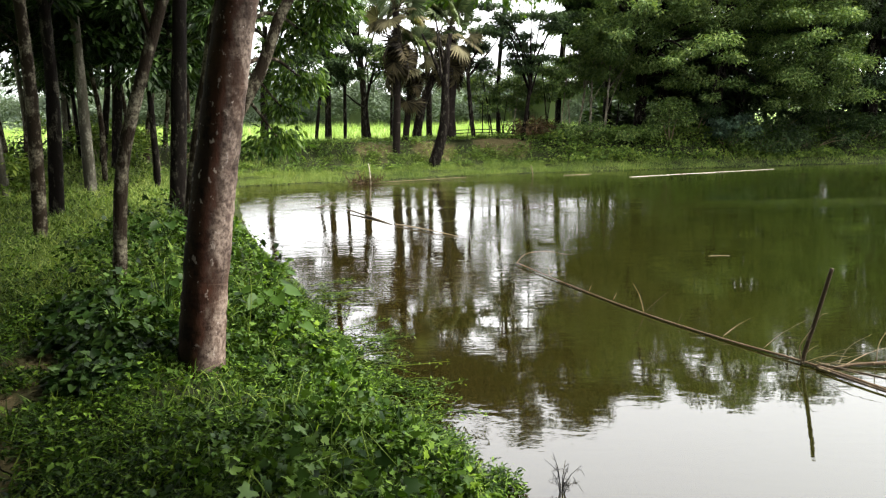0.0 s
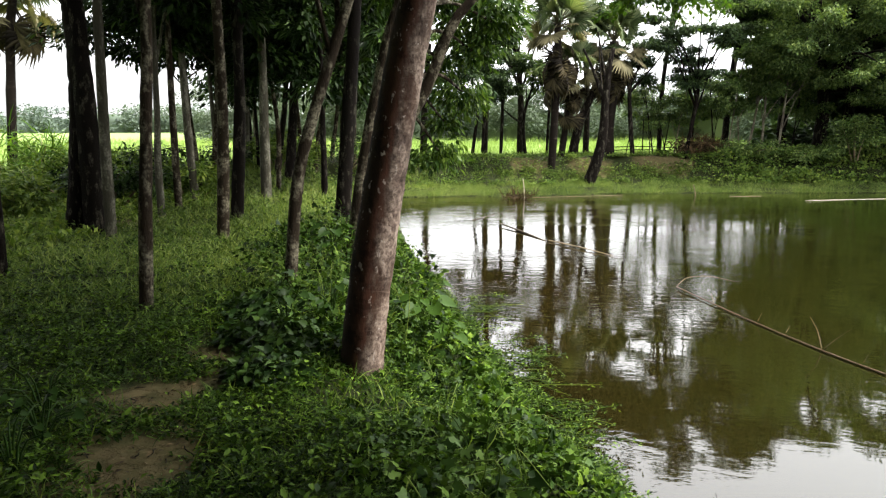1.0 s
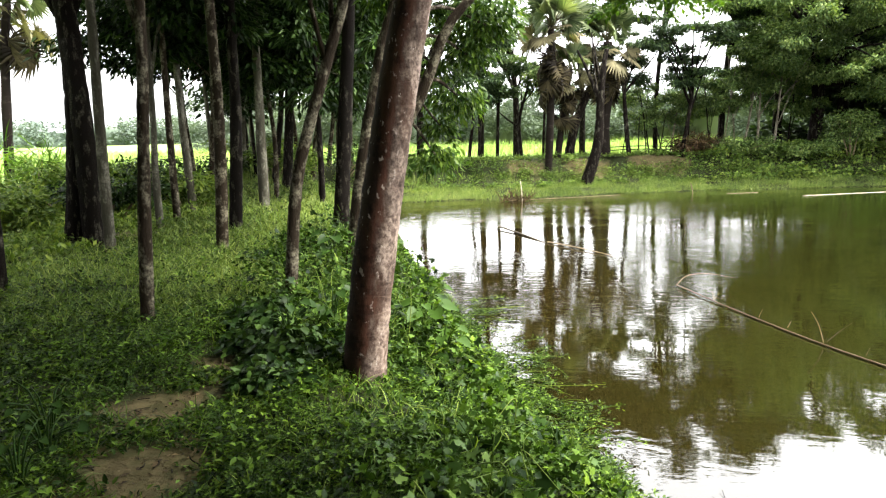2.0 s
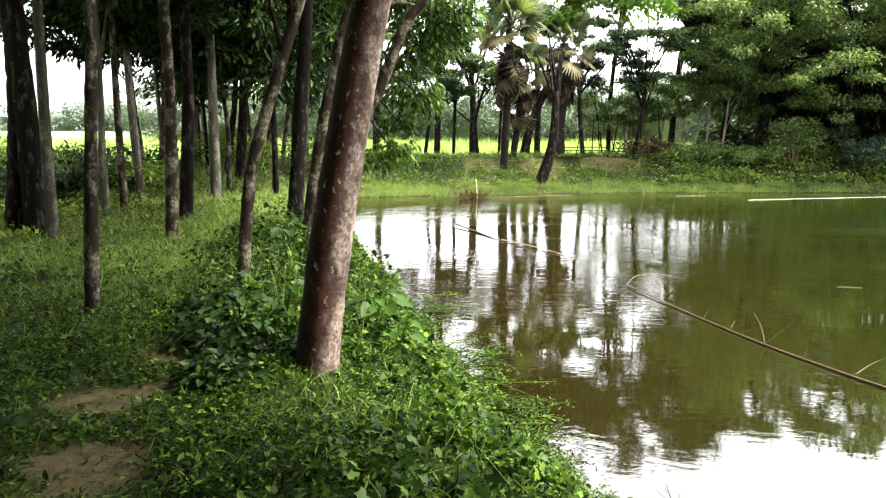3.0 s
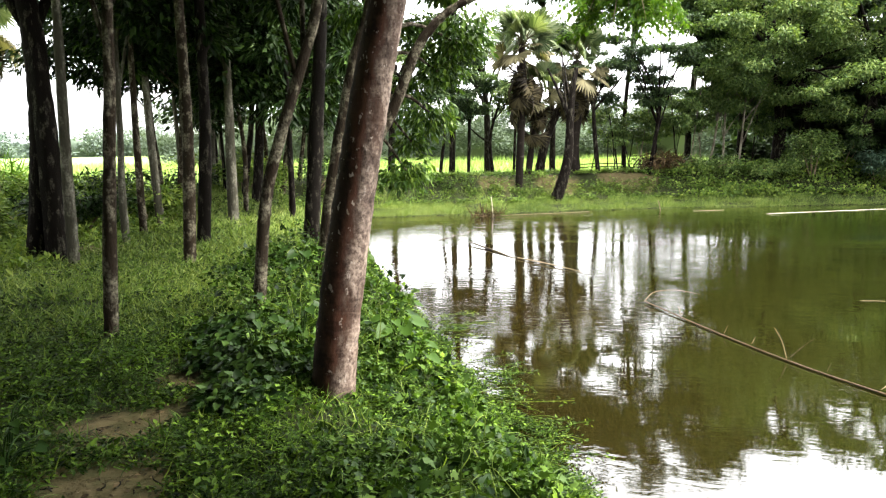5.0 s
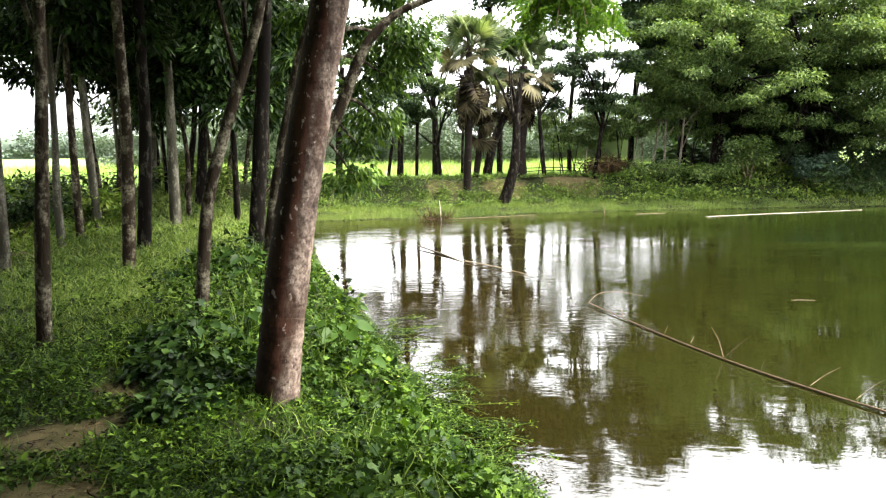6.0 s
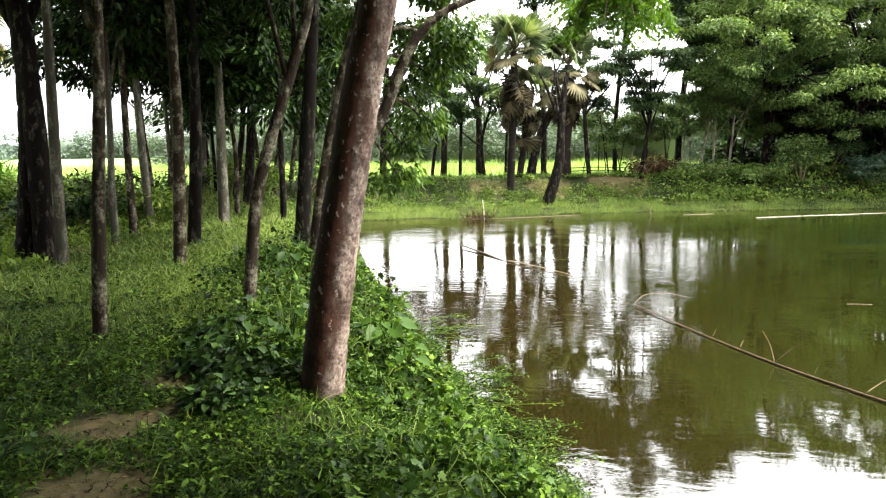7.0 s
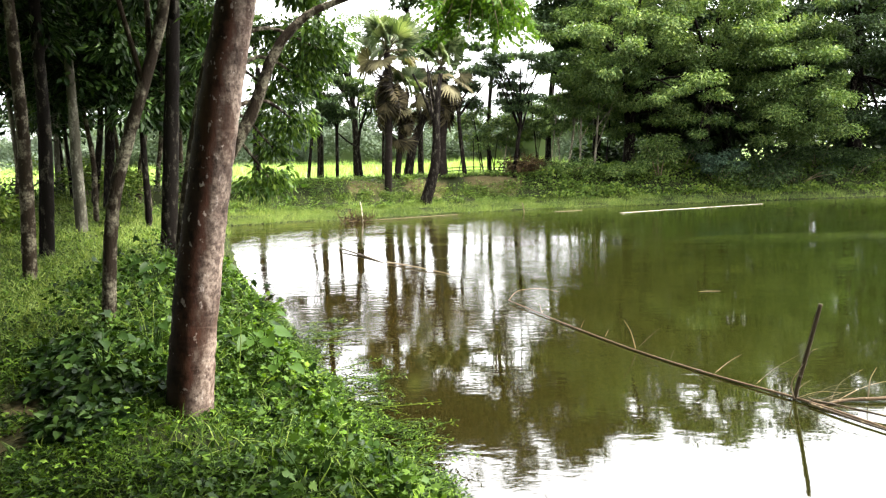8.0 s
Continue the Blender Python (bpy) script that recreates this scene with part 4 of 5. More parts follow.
tree("feather_tree", "tall airy tree rising at the wood's edge", ((5.2, 32.0, -0.1), (5.3, 32.0, 3.0), (5.6, 31.8, 6.0), (5.9, 31.6, 8.0)), 0.15, 0.1, BARK_DARK, DEEP_LEAF,
     ((6.3, 31.4, 8.8), (2.3, 1.8, 3.2), 86, 0.75, 27000, 0.22), FAR, seed=78, flat=0.45, limbs=18)
tree("feather_tree", "tall thin-crowned tree that lets the sky through", ((2.6, 32.4, -0.1), (2.6, 32.4, 3.0), (2.9, 32.2, 6.5), (3.1, 32.0, 9.5)), 0.11, 0.07, BARK_DARK, DEEP_LEAF,
     ((3.3, 31.8, 10.4), (2.1, 1.6, 3.6), 66, 0.55, 17000, 0.21), FAR, seed=84, flat=0.5, limbs=16, fork=26)
tree("feather_tree", "tall tree rising over the bank behind the palms", ((-0.6, 33.5, -0.1), (-0.6, 33.4, 3.0), (-0.9, 33.0, 6.5), (-1.2, 32.8, 9.6)), 0.16, 0.1, BARK_DARK, DEEP_LEAF,
     ((-0.2, 32.4, 10.3), (2.9, 1.8, 2.5), 76, 0.85, 26000, 0.24), FAR, seed=81, flat=0.6, limbs=10, fork=32)
tree("feather_tree", "tall tree rising over the small bank trees", ((-5.2, 32.5, -0.1), (-5.1, 32.4, 3.0), (-5.0, 32.2, 6.5), (-4.8, 32.0, 9.6)), 0.16, 0.1, BARK_DARK, DEEP_LEAF,
     ((-4.8, 31.6, 10.6), (2.8, 1.8, 2.1), 34, 0.7, 13000, 0.2), FAR, seed=82, flat=0.6, limbs=10, fork=32)
tree("feather_tree", "airy tree with light foliage beyond the palms", ((-3.6, 33.0, -0.1), (-3.6, 33.0, 3.0), (-3.9, 33.0, 5.5)), 0.18, 0.1, BARK_DARK, FEATHER,
     ((-4.2, 33.0, 6.6), (2.8, 2.0, 2.0), 26, 0.6, 6000, 0.14), FAR, seed=79, flat=0.5, limbs=12)
tree("feather_tree", "airy tree with light foliage beyond the grove", ((-7.5, 30.0, -0.1), (-7.4, 30.0, 2.6), (-7.2, 30.0, 5.0)), 0.17, 0.1, BARK_DARK, FEATHER,
     ((-6.8, 30.0, 5.2), (2.3, 2.0, 2.8), 24, 0.55, 6500, 0.14), FAR, seed=80, flat=0.5, limbs=10)


tree("feather_tree", "thin airy tree whose leaves let the sky through", ((-2.2, 30.8, 0.0), (-2.1, 30.7, 2.5), (-1.9, 30.6, 5.0), (-1.8, 30.5, 7.0)), 0.07, 0.04, BARK_DARK, FEATHER,
     ((-1.9, 30.5, 6.3), (1.9, 1.0, 1.5), 20, 0.45, 4200, 0.12), FAR, seed=83, flat=0.6, limbs=12)


# slim young trees and saplings between the crest and the wood
for k, (px, py, dx, tall) in enumerate(((2.1, 28.9, -0.5, 3.2), (2.9, 29.3, 0.5, 3.6), (4.3, 28.7, -0.3, 3.4), (4.9, 29.4, 0.4, 4.0), (3.7, 30.6, 0.2, 3.8), (5.6, 30.8, -0.4, 4.2), (7.4, 30.2, 0.3, 3.8))):
    tree("sapling", "slim sapling with light leaves at the wood's edge", ((px, py, 0.3), (px + dx * 0.4, py, tall * 0.5), (px + dx, py, tall)), 0.035, 0.02, BARK_PALE if k % 2 else BARK_DARK, FEATHER,
         ((px + dx * 0.7, py, tall * 0.7), (1.0, 0.8, 1.0), 11, 0.42, 4600, 0.12), FAR, seed=240 + k, flat=0.6, limbs=5, fork=12)


def shrub(name, label, place, wide, tall, count, size, leaf, seed, template=LANCE, droop=0.2, category="shrub"):
    """A low shrub: several stems and a ragged mass of leaves that stands on the ground."""
    rng = np.random.default_rng(seed)
    x, y = place
    z = float(height(np.array(x), np.array(y)))
    root = empty_at(name, (x, y, z), label, category, "shrubs")
    n = 9
    c = np.stack([rng.uniform(-1, 1, n) * wide, rng.uniform(-1, 1, n) * wide * 0.7, rng.uniform(0.2, 0.85, n) * tall], -1)
    for k in range(5):
        part("stem", *tube([(c[k][0] * 0.2, c[k][1] * 0.2, -0.08), c[k] * 0.6, c[k]], [0.025, 0.018, 0.008], 5, 7, 0.05, rng), TWIG, root)
    part("foliage", *clump_leaves(c, np.full(n, 0.42 * max(wide, tall * 0.8)), count, size, template, droop, 0.8, rng), leaf, root)
    return root


shrub("shrub", "blue-green shrub at the far waterside", (11.4, 28.3), 0.9, 1.2, 4500, 0.12, BLUE_LEAF, 91)
shrub("shrub", "leafy pale-green shrub on the far bank", (9.1, 28.2), 0.6, 1.7, 3000, 0.12, FEATHER, 92)
shrub("shrub", "dry brown brush on the bank's crest", (3.3, 28.2), 0.5, 0.7, 800, 0.5, DRY_LEAF, 93, BLADE)
shrub("shrub", "dry brown brush on the bank's crest", (4.2, 28.5), 0.4, 0.6, 600, 0.45, DRY_LEAF, 94, BLADE)
for k, (x, y, w, h) in enumerate(((5.2, 28.2, 1.2, 1.3), (7.2, 28.0, 1.0, 1.2), (12.6, 28.3, 1.4, 1.4), (15.0, 28.8, 1.5, 1.6), (17.5, 29.4, 1.6, 1.6), (4.4, 29.2, 0.9, 1.1), (13.7, 29.3, 1.4, 1.7), (10.4, 29.2, 1.2, 1.6), (16.3, 29.6, 1.3, 1.7))):
    shrub("shrub", "green undergrowth at the wood's edge", (x, y), w, h * (0.36 if k in (0, 1, 5) else 0.7), 2200 if k in (0, 1, 5) else 3000, 0.12, FEATHER if k in (0, 1, 5) else DEEP_LEAF, 95 + k)
for k, (x, y, w, h) in enumerate(((-9.0, 11.6, 1.1, 0.9), (-10.6, 12.6, 1.2, 1.0), (-8.6, 13.6, 0.9, 0.9), (-9.9, 14.6, 1.3, 0.9), (-11.8, 11.0, 1.2, 1.0), (-9.6, 9.8, 0.8, 0.7),
                                  (-11.2, 17.0, 1.4, 1.0), (-12.6, 14.0, 1.3, 1.0), (-9.0, 18.6, 1.1, 0.9), (-8.4, 22.6, 1.5, 0.9), (-10.6, 22.0, 1.4, 1.0))):
    shrub("shrub", "tangled green hedge shrub at the grove's edge", (x, y), w, h, 2400, 0.13, FIELD_WEED if k % 3 else BUSH, 110 + k)
shrub("palm_shrub", "bright young palm shrub beside the field", (-13.4, 14.8), 0.9, 1.7, 900, 0.5, BRIGHT_LEAF, 125, BLADE, 0.1)

q = np.random.default_rng(127)
n = 36000
c = np.stack([q.uniform(7.5, 36.0, 430), q.uniform(33.0, 37.0, 430), q.uniform(0.1, 6.4, 430)], -1)
stuff("thicket", "dark green thicket filling the wood behind the bank", "thicket", [clump_leaves(c, q.uniform(0.6, 1.1, 430), n, 0.42, ROUNDISH, 0.3, 0.9, q)], DEEP_LEAF)

# an unseen thicket, added behind and beside the camera to stop low light
c = np.array([(-13.0 + 38.0 * t, -2.0 - 6.0 * math.sin(1.57 * min(1, 2 * t)) - 3 * max(0, t - 0.5), h) for t in np.linspace(0, 1, 46) for h in (0.5, 1.5, 2.5, 3.5, 4.6)]) + q.normal(size=(230, 3)) * 0.35
stuff("unseen_thicket", "unseen dense thicket added to block light behind the camera", "thicket", [clump_leaves(c, q.uniform(0.8, 1.2, 230), 20000, 0.44, ROUNDISH, 0.3, 0.9, q)], GROVE_LEAF)

# ---- woods beyond the fields ----


def far_woods(name, label, places, wide, tall, count, size, leaf, seed):
    """A distant wood: a lumpy mass of crowns, ragged with leaves all over its front and top."""
    rng = np.random.default_rng(seed)
    c, r, line = [], [], []
    for x, y in places:
        line.append((x, y + wide * 0.4, tall * rng.uniform(0.45, 0.75)))
        for _ in range(14):
            h = tall * rng.uniform(0.1, 0.9)
            c.append((x + rng.normal() * wide * 0.5, y + rng.normal() * wide * 0.3, h))
            r.append(wide * rng.uniform(0.25, 0.5))
    top = smooth_path(line, 6 * len(line))
    top[:, 2] += rng.normal(size=len(top)) * tall * 0.04
    rows = [top * (1, 1, k) + rng.normal(size=top.shape) * (0.2, wide * 0.12, 0) for k in (0.0, 0.25, 0.5, 0.75, 1.0)]
    n = len(top)
    i = np.arange(4)[:, None] * n + np.arange(n - 1)[None]
    body = (np.concatenate(rows), [np.stack([i, i + 1, i + n + 1, i + n], -1).reshape(-1, 4)])
    v, f = joined([body, clump_leaves(c, r, count, size, TRI, 0.2, 0.75, rng)])
    return tagged(new(name, mesh_of(name, v, f, leaf)), label, "woods", kind="stuff")


wood_rng = np.random.default_rng(5)
far_woods("far_woods", "green wood beyond the paddy field, haze painted into its leaves", [(x, 74 + 5 * math.sin(x * 0.3) + wood_rng.uniform(-2, 2)) for x in range(-44, 34, 3)], 4.5, 6.0, 170000, 0.24, FAR_HAZE_WOOD, 131)
far_woods("distant_woods", "distant tree line on the horizon, painted pale with haze", [(-330 + k * 6.5, 150 + 95 * k / 48 + wood_rng.uniform(-6, 6)) for k in range(48)], 8, 8.5, 36000, 1.0, HAZE_WOOD, 132)

# ---- what grows on the ground ----
cover = np.random.default_rng(21)


def near(x, y, reach):
    return (reach / np.hypot(x, y)).clip(0, 1) ** 2


def trunk_foot(x, y):
    """Nearly bare earth before the leaning tree's foot."""
    return 1 - 0.93 * np.exp(-(((x + 1.24) / 0.36) ** 4 + ((y - 3.6) / 0.44) ** 4))


def tufts(p, tall, wide, per, size, template, rng):
    """Small plants: leaves in whorls up a short stem, the upper ones spread, the tips hanging."""
    n = len(p)
    base = np.repeat(p, per, axis=0)
    h, w, z = np.repeat(tall, per), np.repeat(wide, per), np.repeat(size, per)
    u = rng.uniform(0.15, 1, n * per)
    a = rng.uniform(0, 6.283, n * per)
    out = np.stack([np.cos(a), np.sin(a), 0 * a], -1)
    lean = np.repeat(rng.normal(size=(n, 3)) * (0.35, 0.35, 0), per, axis=0) * h[:, None]
    pos = base + lean * u[:, None] + out * (w * rng.uniform(0.1, 1, n * per))[:, None]
    pos[:, 2] += h * u
    way = out + np.array([0, 0, 1.0]) * (0.75 - 0.9 * u + rng.normal(size=n * per) * 0.3)[:, None] + rng.normal(size=(n * per, 3)) * 0.25
    up = np.array([0, 0, 1.0]) + rng.normal(size=(n * per, 3)) * 0.3
    return leaves(template, pos, way, up, z * rng.uniform(0.55, 1.35, n * per))


def trodden(x, y):
    """The weeds stay low beside the path."""
    out = 0 * x
    for px, py, r in BARE:
        out = np.maximum(out, np.exp(-(((x - px) ** 2 + (y - py) ** 2) / (1.9 * r) ** 2)))
    return out


def rise_of(x, y):
    """How high the weeds stand: low lawn in places, knee-deep clumps in others."""
    return (0.4 + 0.45 * wavy(x, y, 1.1, 9) + 0.35 * wavy(x, y, 2.6, 30)).clip(0.0, 1.2)


# low weeds under the grove
p, s = scatter(400000, -13.0, 1.4, 0.8, 20.0, lambda x, y, s: (s > 0.7) * near(x, y, 3.6) * (1 - (1.7 * bare_patch(x, y)).clip(0, 0.992)) * (0.4 + 0.75 * rise_of(x, y)).clip(0, 1) * trunk_foot(x, y) * (1 - 0.55 * sstep(y - 0.35 * x, 5.6, 7.6)), cover)
dist, high = np.hypot(p[:, 0], p[:, 1]), rise_of(p[:, 0], p[:, 1])
tall = (0.035 + 0.115 * high) * cover.uniform(0.6, 1.3, len(p)) * (1 - 0.4 * sstep(dist, 5, 9)) * (1 - 0.75 * trodden(p[:, 0], p[:, 1])) * (0.4 + 0.6 * trunk_foot(p[:, 0], p[:, 1]))
stuff("weeds", "low green weeds covering the grove's floor", "weeds", [tufts(p, tall, 0.03 + 0.35 * tall, 7, 0.014 + 0.0034 * dist + 0.01 * high, LEAFLET, cover)], WEED)
p, s = scatter(150000, -10.0, 1.2, 0.8, 12.0, lambda x, y, s: (s > 0.8) * near(x, y, 3.6) * (1 - (1.6 * bare_patch(x, y)).clip(0, 1)) * sstep(wavy(x, y, 1.2, 49), -0.25, 0.35) * trunk_foot(x, y), cover)
tall = 0.05 * cover.uniform(0.5, 1.4, len(p)) * (1 - 0.6 * trodden(p[:, 0], p[:, 1]))
stuff("grass_tufts", "arching green grass tufts among the low weeds", "grass", [tufts(p, tall, 0.02 + 0.2 * tall, 6, 0.075 + 0.006 * np.hypot(p[:, 0], p[:, 1]), BLADE, cover)], VINE)
p, s = scatter(26000, -9.0, 0.6, 1.2, 9.0, lambda x, y, s: (s > 0.6) * near(x, y, 3.8) * (1 - (1.7 * bare_patch(x, y)).clip(0, 1)) * sstep(wavy(x, y, 1.6, 33), 0.1, 0.6), cover)
tall = 0.12 * cover.uniform(0.6, 1.5, len(p)) * (1 - 0.75 * trodden(p[:, 0], p[:, 1])) * trunk_foot(p[:, 0], p[:, 1])
stuff("broad_weeds", "broader-leaved weeds standing over the low ones", "weeds", [tufts(p, tall, 0.05 + 0.2 * tall, 7, np.full(len(p), 0.045), OVAL, cover)], WEED)
p, s = scatter(130000, -13.0, 1.4, 0.8, 20.0, lambda x, y, s: (s > 0.5) * near(x, y, 3.6) * (1 - (1.7 * bare_patch(x, y)).clip(0, 0.99)), cover)
n = len(p)
way = cover.normal(size=(n, 3)) * np.array([0.7, 0.7, 0.2]) + np.array([0, 0, 1.0])
stuff("grass", "thin grass blades among the weeds", "grass", [leaves(BLADE, p, way, cover.normal(size=(n, 3)), (0.07 + 0.008 * np.hypot(p[:, 0], p[:, 1])) * cover.uniform(0.5, 1.5, n))], FIELD_WEED)

# the weeds go on round and behind where the camera stands
p, s = scatter(52000, -9.0, 6.0, -5.0, 0.95, lambda x, y, s: (s > 0.05) * (0.4 + 0.75 * rise_of(x, y)).clip(0, 1), cover)
tall = (0.035 + 0.115 * rise_of(p[:, 0], p[:, 1])) * cover.uniform(0.6, 1.3, len(p))
stuff("weeds", "low green weeds under the trees by the pond", "weeds", [tufts(p, tall, 0.04 + 0.35 * tall, 6, np.full(len(p), 0.05), LEAFLET, cover)], WEED)

# paler grass, painting the light that comes in between the trunks
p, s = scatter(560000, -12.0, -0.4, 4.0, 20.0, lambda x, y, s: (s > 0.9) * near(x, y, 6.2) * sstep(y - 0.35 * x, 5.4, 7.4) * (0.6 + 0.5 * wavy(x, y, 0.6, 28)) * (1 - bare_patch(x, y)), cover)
n = len(p)
way = cover.normal(size=(n, 3)) * np.array([0.9, 0.9, 0.2]) + np.array([0, 0, 0.8])
stuff("lit_glade_grass", "light green grass between the grove's trunks, paler to paint incoming light", "grass", [leaves(BLADE, p, way, cover.normal(size=(n, 3)), (0.09 + 0.006 * np.hypot(p[:, 0], p[:, 1])) * cover.uniform(0.5, 1.4, n))], GRASS)

# creepers hang down the bank's slope
BUMPS = ((-2.75, 6.5, 0.7, 0.5), (-2.45, 7.6, 0.55, 0.42), (-3.3, 8.6, 0.7, 0.45), (-1.2, 5.4, 0.55, 0.22), (-2.1, 4.8, 0.5, 0.2), (-1.0, 3.2, 0.8, 0.12), (-3.9, 10.6, 0.6, 0.3), (-1.9, 4.5, 0.4, 0.1))


def mound(x, y):
    out = 0.17 + 0.08 * wavy(x, y, 0.9, 12) + 0.07 * wavy(x, y, 2.2, 17) + 0.055 * wavy(x, y, 4.0, 18)
    for bx, by, r, h in BUMPS:
        out = out + h * np.exp(-((x - bx) ** 2 + (y - by) ** 2) / r**2)
    out = out * (1 - 0.9 * np.exp(-(((x + 1.25) / 0.6) ** 4 + ((y - 3.45) / 0.95) ** 4)))
    return out.clip(0.02, 1) * (0.12 + 0.88 * sstep(shore_distance(x, y), 0.02, 0.75))


def creeper_keep(x, y, s):
    edge = 1.5 + 0.3 * wavy(x, y, 0.5, 13) + 0.5 * np.exp(-((y - 6.5) ** 2) / 4)
    return ((s > 0.1 + 0.06 * wavy(x, y, 1.5, 43)) & (s < edge)) * near(x, y, 4.2) * (1 - bare_patch(x, y)) ** 4 * (0.62 + 0.6 * wavy(x, y, 3.2, 29)).clip(0.08, 1) * trunk_foot(x, y)


def layer(count, template, size, mat, name, label, category, deep, rng, reach=9.0):
    p, s = scatter(count, -5.5, 2.0, 0.8, 14.0, lambda x, y, s: creeper_keep(x, y, s) * (1 - sstep(s, reach * 0.6, reach)), rng)
    n = len(p)
    x, y = p[:, 0], p[:, 1]
    e = 0.05
    base = lambda a, b: height(a, b) + mound(a, b)
    gxn, gyn = (base(x + e, y) - base(x - e, y)) / (2 * e), (base(x, y + e) - base(x, y - e)) / (2 * e)
    nor = unit(np.stack([-gxn, -gyn, np.ones(n)], -1))
    p[:, 2] = np.maximum(p[:, 2], WATER_Z)
    p = p + nor * (mound(x, y) * rng.uniform(deep, 1.0, n))[:, None]
    down = unit(np.stack([gxn, gyn, np.zeros(n)], -1) * -1 + rng.normal(size=(n, 3)) * 0.8)
    way = down + nor * rng.uniform(-0.1, 0.45, n)[:, None]
    up = nor + rng.normal(size=(n, 3)) * 0.5
    grow = 1 + 0.03 * (np.hypot(x, y) - 4).clip(0, 10)
    return stuff(name, label, category, [leaves(template, p, way, up, size * (0.45 + 1.1 * rng.uniform(0, 1, n) ** 1.6) * grow)], mat)


LOBED = (np.array([(0, 0.12, 0), (-0.2, -0.08, 0.04), (-0.46, 0.06, 0.1), (-0.3, 0.36, 0.07), (-0.36, 0.62, 0.02), (-0.12, 0.6, 0.03), (0, 1, -0.2),
                   (0.12, 0.6, 0.03), (0.36, 0.62, 0.02), (0.3, 0.36, 0.07), (0.46, 0.06, 0.1), (0.2, -0.08, 0.04)]),
         np.array([(0, 3, 2, 1), (0, 5, 4, 3), (0, 7, 6, 5), (0, 9, 8, 7), (0, 11, 10, 9)]))
layer(420000, FOLDED, 0.034, VINE, "creeper", "dense green creeper over the bank's slope", "creeper", 0.0, np.random.default_rng(22))
layer(200000, LOBED, 0.046, VINE, "lobed_creeper", "lobed green creeper leaves lying over one another", "creeper", 0.55, np.random.default_rng(25))
layer(150000, LOBED, 0.04, FRESH, "fresh_creeper", "fresh yellow-green creeper shoots on the slope", "creeper", 0.75, np.random.default_rng(26), 1.0)
layer(36000, LOBED, 0.07, BUSH, "broad_creeper", "broad dark creeper leaves on the bank", "creeper", 0.6, np.random.default_rng(23))
layer(60000, BLADE, 0.1, FIELD_WEED, "slope_grass", "grass stems in the creeper", "grass", 0.6, np.random.default_rng(24))

# a heap of broad dark creeper beside the leaning tree
q = np.random.default_rng(37)
n = 4600
c = np.array([(-1.95, 4.2, 0.36), (-2.25, 4.5, 0.36), (-1.9, 3.75, 0.26), (-2.5, 5.0, 0.38)])
k = q.integers(0, 4, n)
d = unit(q.normal(size=(n, 3))) * (1, 1, 0.55)
d[:, 2] = np.abs(d[:, 2])
p = np.stack([c[k, 0], c[k, 1], height(c[k, 0], c[k, 1]) + 0.02], -1) + d * (c[k, 2] * q.uniform(0.55, 1.08, n))[:, None] * (1, 1, 0.9)
stuff("dark_creeper", "heap of broad dark creeper leaves by the tree", "creeper", [leaves(HEART, p, d * (1, 1, -0.6) + q.normal(size=(n, 3)) * 0.5, d + (0, 0, 0.5) + q.normal(size=(n, 3)) * 0.3, q.uniform(0.035, 0.075, n))], BUSH)

# broad-leaved plants on the slope


def broad_plant(x, y, z, count, size, leaf, seed, label):
    rng = np.random.default_rng(seed)
    root = empty_at("broad_leaf_plant", (x, y, z), label, "plant", "broad-leaved plants")
    for k in range(count):
        a = k * 2.4 + rng.uniform(-0.4, 0.4)
        r = rng.uniform(0.05, 0.22)
        tip = np.array([math.cos(a) * r, math.sin(a) * r, rng.uniform(0.1, 0.3)])
        part("stalk", *tube([(0, 0, -0.1), tip * (0.4, 0.4, 0.7), tip], [0.006, 0.005, 0.004], 5, 6, 0.02, rng), leaf, root)
        out = np.array([[math.cos(a), math.sin(a), -0.35]])
        part("leaf", *leaves(HEART, tip[None], out, np.array([[0.2, -0.3, 1.0]]) + rng.normal(size=(1, 3)) * 0.25, np.array([size * rng.uniform(0.7, 1.2)])), leaf, root)
    return root


BROAD = "broad-leaved green plant in the creeper"
for k, (x, y, z, n, sz) in enumerate(((-1.3, 5.35, -0.14, 9, 0.15), (-1.48, 5.75, -0.12, 8, 0.14), (-1.12, 4.95, -0.2, 7, 0.12), (-2.6, 6.6, 0.3, 9, 0.12), (-2.3, 6.2, 0.15, 8, 0.11), (-1.9, 4.75, 0.12, 8, 0.1), (-1.75, 5.1, 0.1, 7, 0.11), (-2.15, 4.5, 0.08, 7, 0.09), (-2.62, 2.72, 0.0, 9, 0.05), (-2.8, 2.95, 0.0, 8, 0.05), (-2.5, 2.42, 0.0, 8, 0.048))):
    broad_plant(x, y, z, n, sz, VINE if k < 3 else BUSH, 200 + k, BROAD)

# far bank grass, the creeper mound on it, and the fields
p, s = scatter(170000, -16.0, 24.0, 12.0, 34.0, lambda x, y, s: (s > -0.1) * (s < 7.5) * sstep(y, 12, 16) * (1 - 0.97 * earth_cut(x, y, s)) * (1 - 0.75 * sstep(s, 1.5, 2.1)), cover)
n = len(p)
way = cover.normal(size=(n, 3)) * np.array([0.55, 0.55, 0.2]) + np.array([0, 0, 1.0])
stuff("bank_grass", "long green grass on the far bank", "grass", [leaves(SPIKE, p, way, cover.normal(size=(n, 3)), (0.17 + 0.08 * wavy(p[:, 0], p[:, 1], 0.3, 14)) * cover.uniform(0.5, 1.5, n) * (0.5 + 0.5 * sstep(s, 0.6, 2.0)))], GRASS)
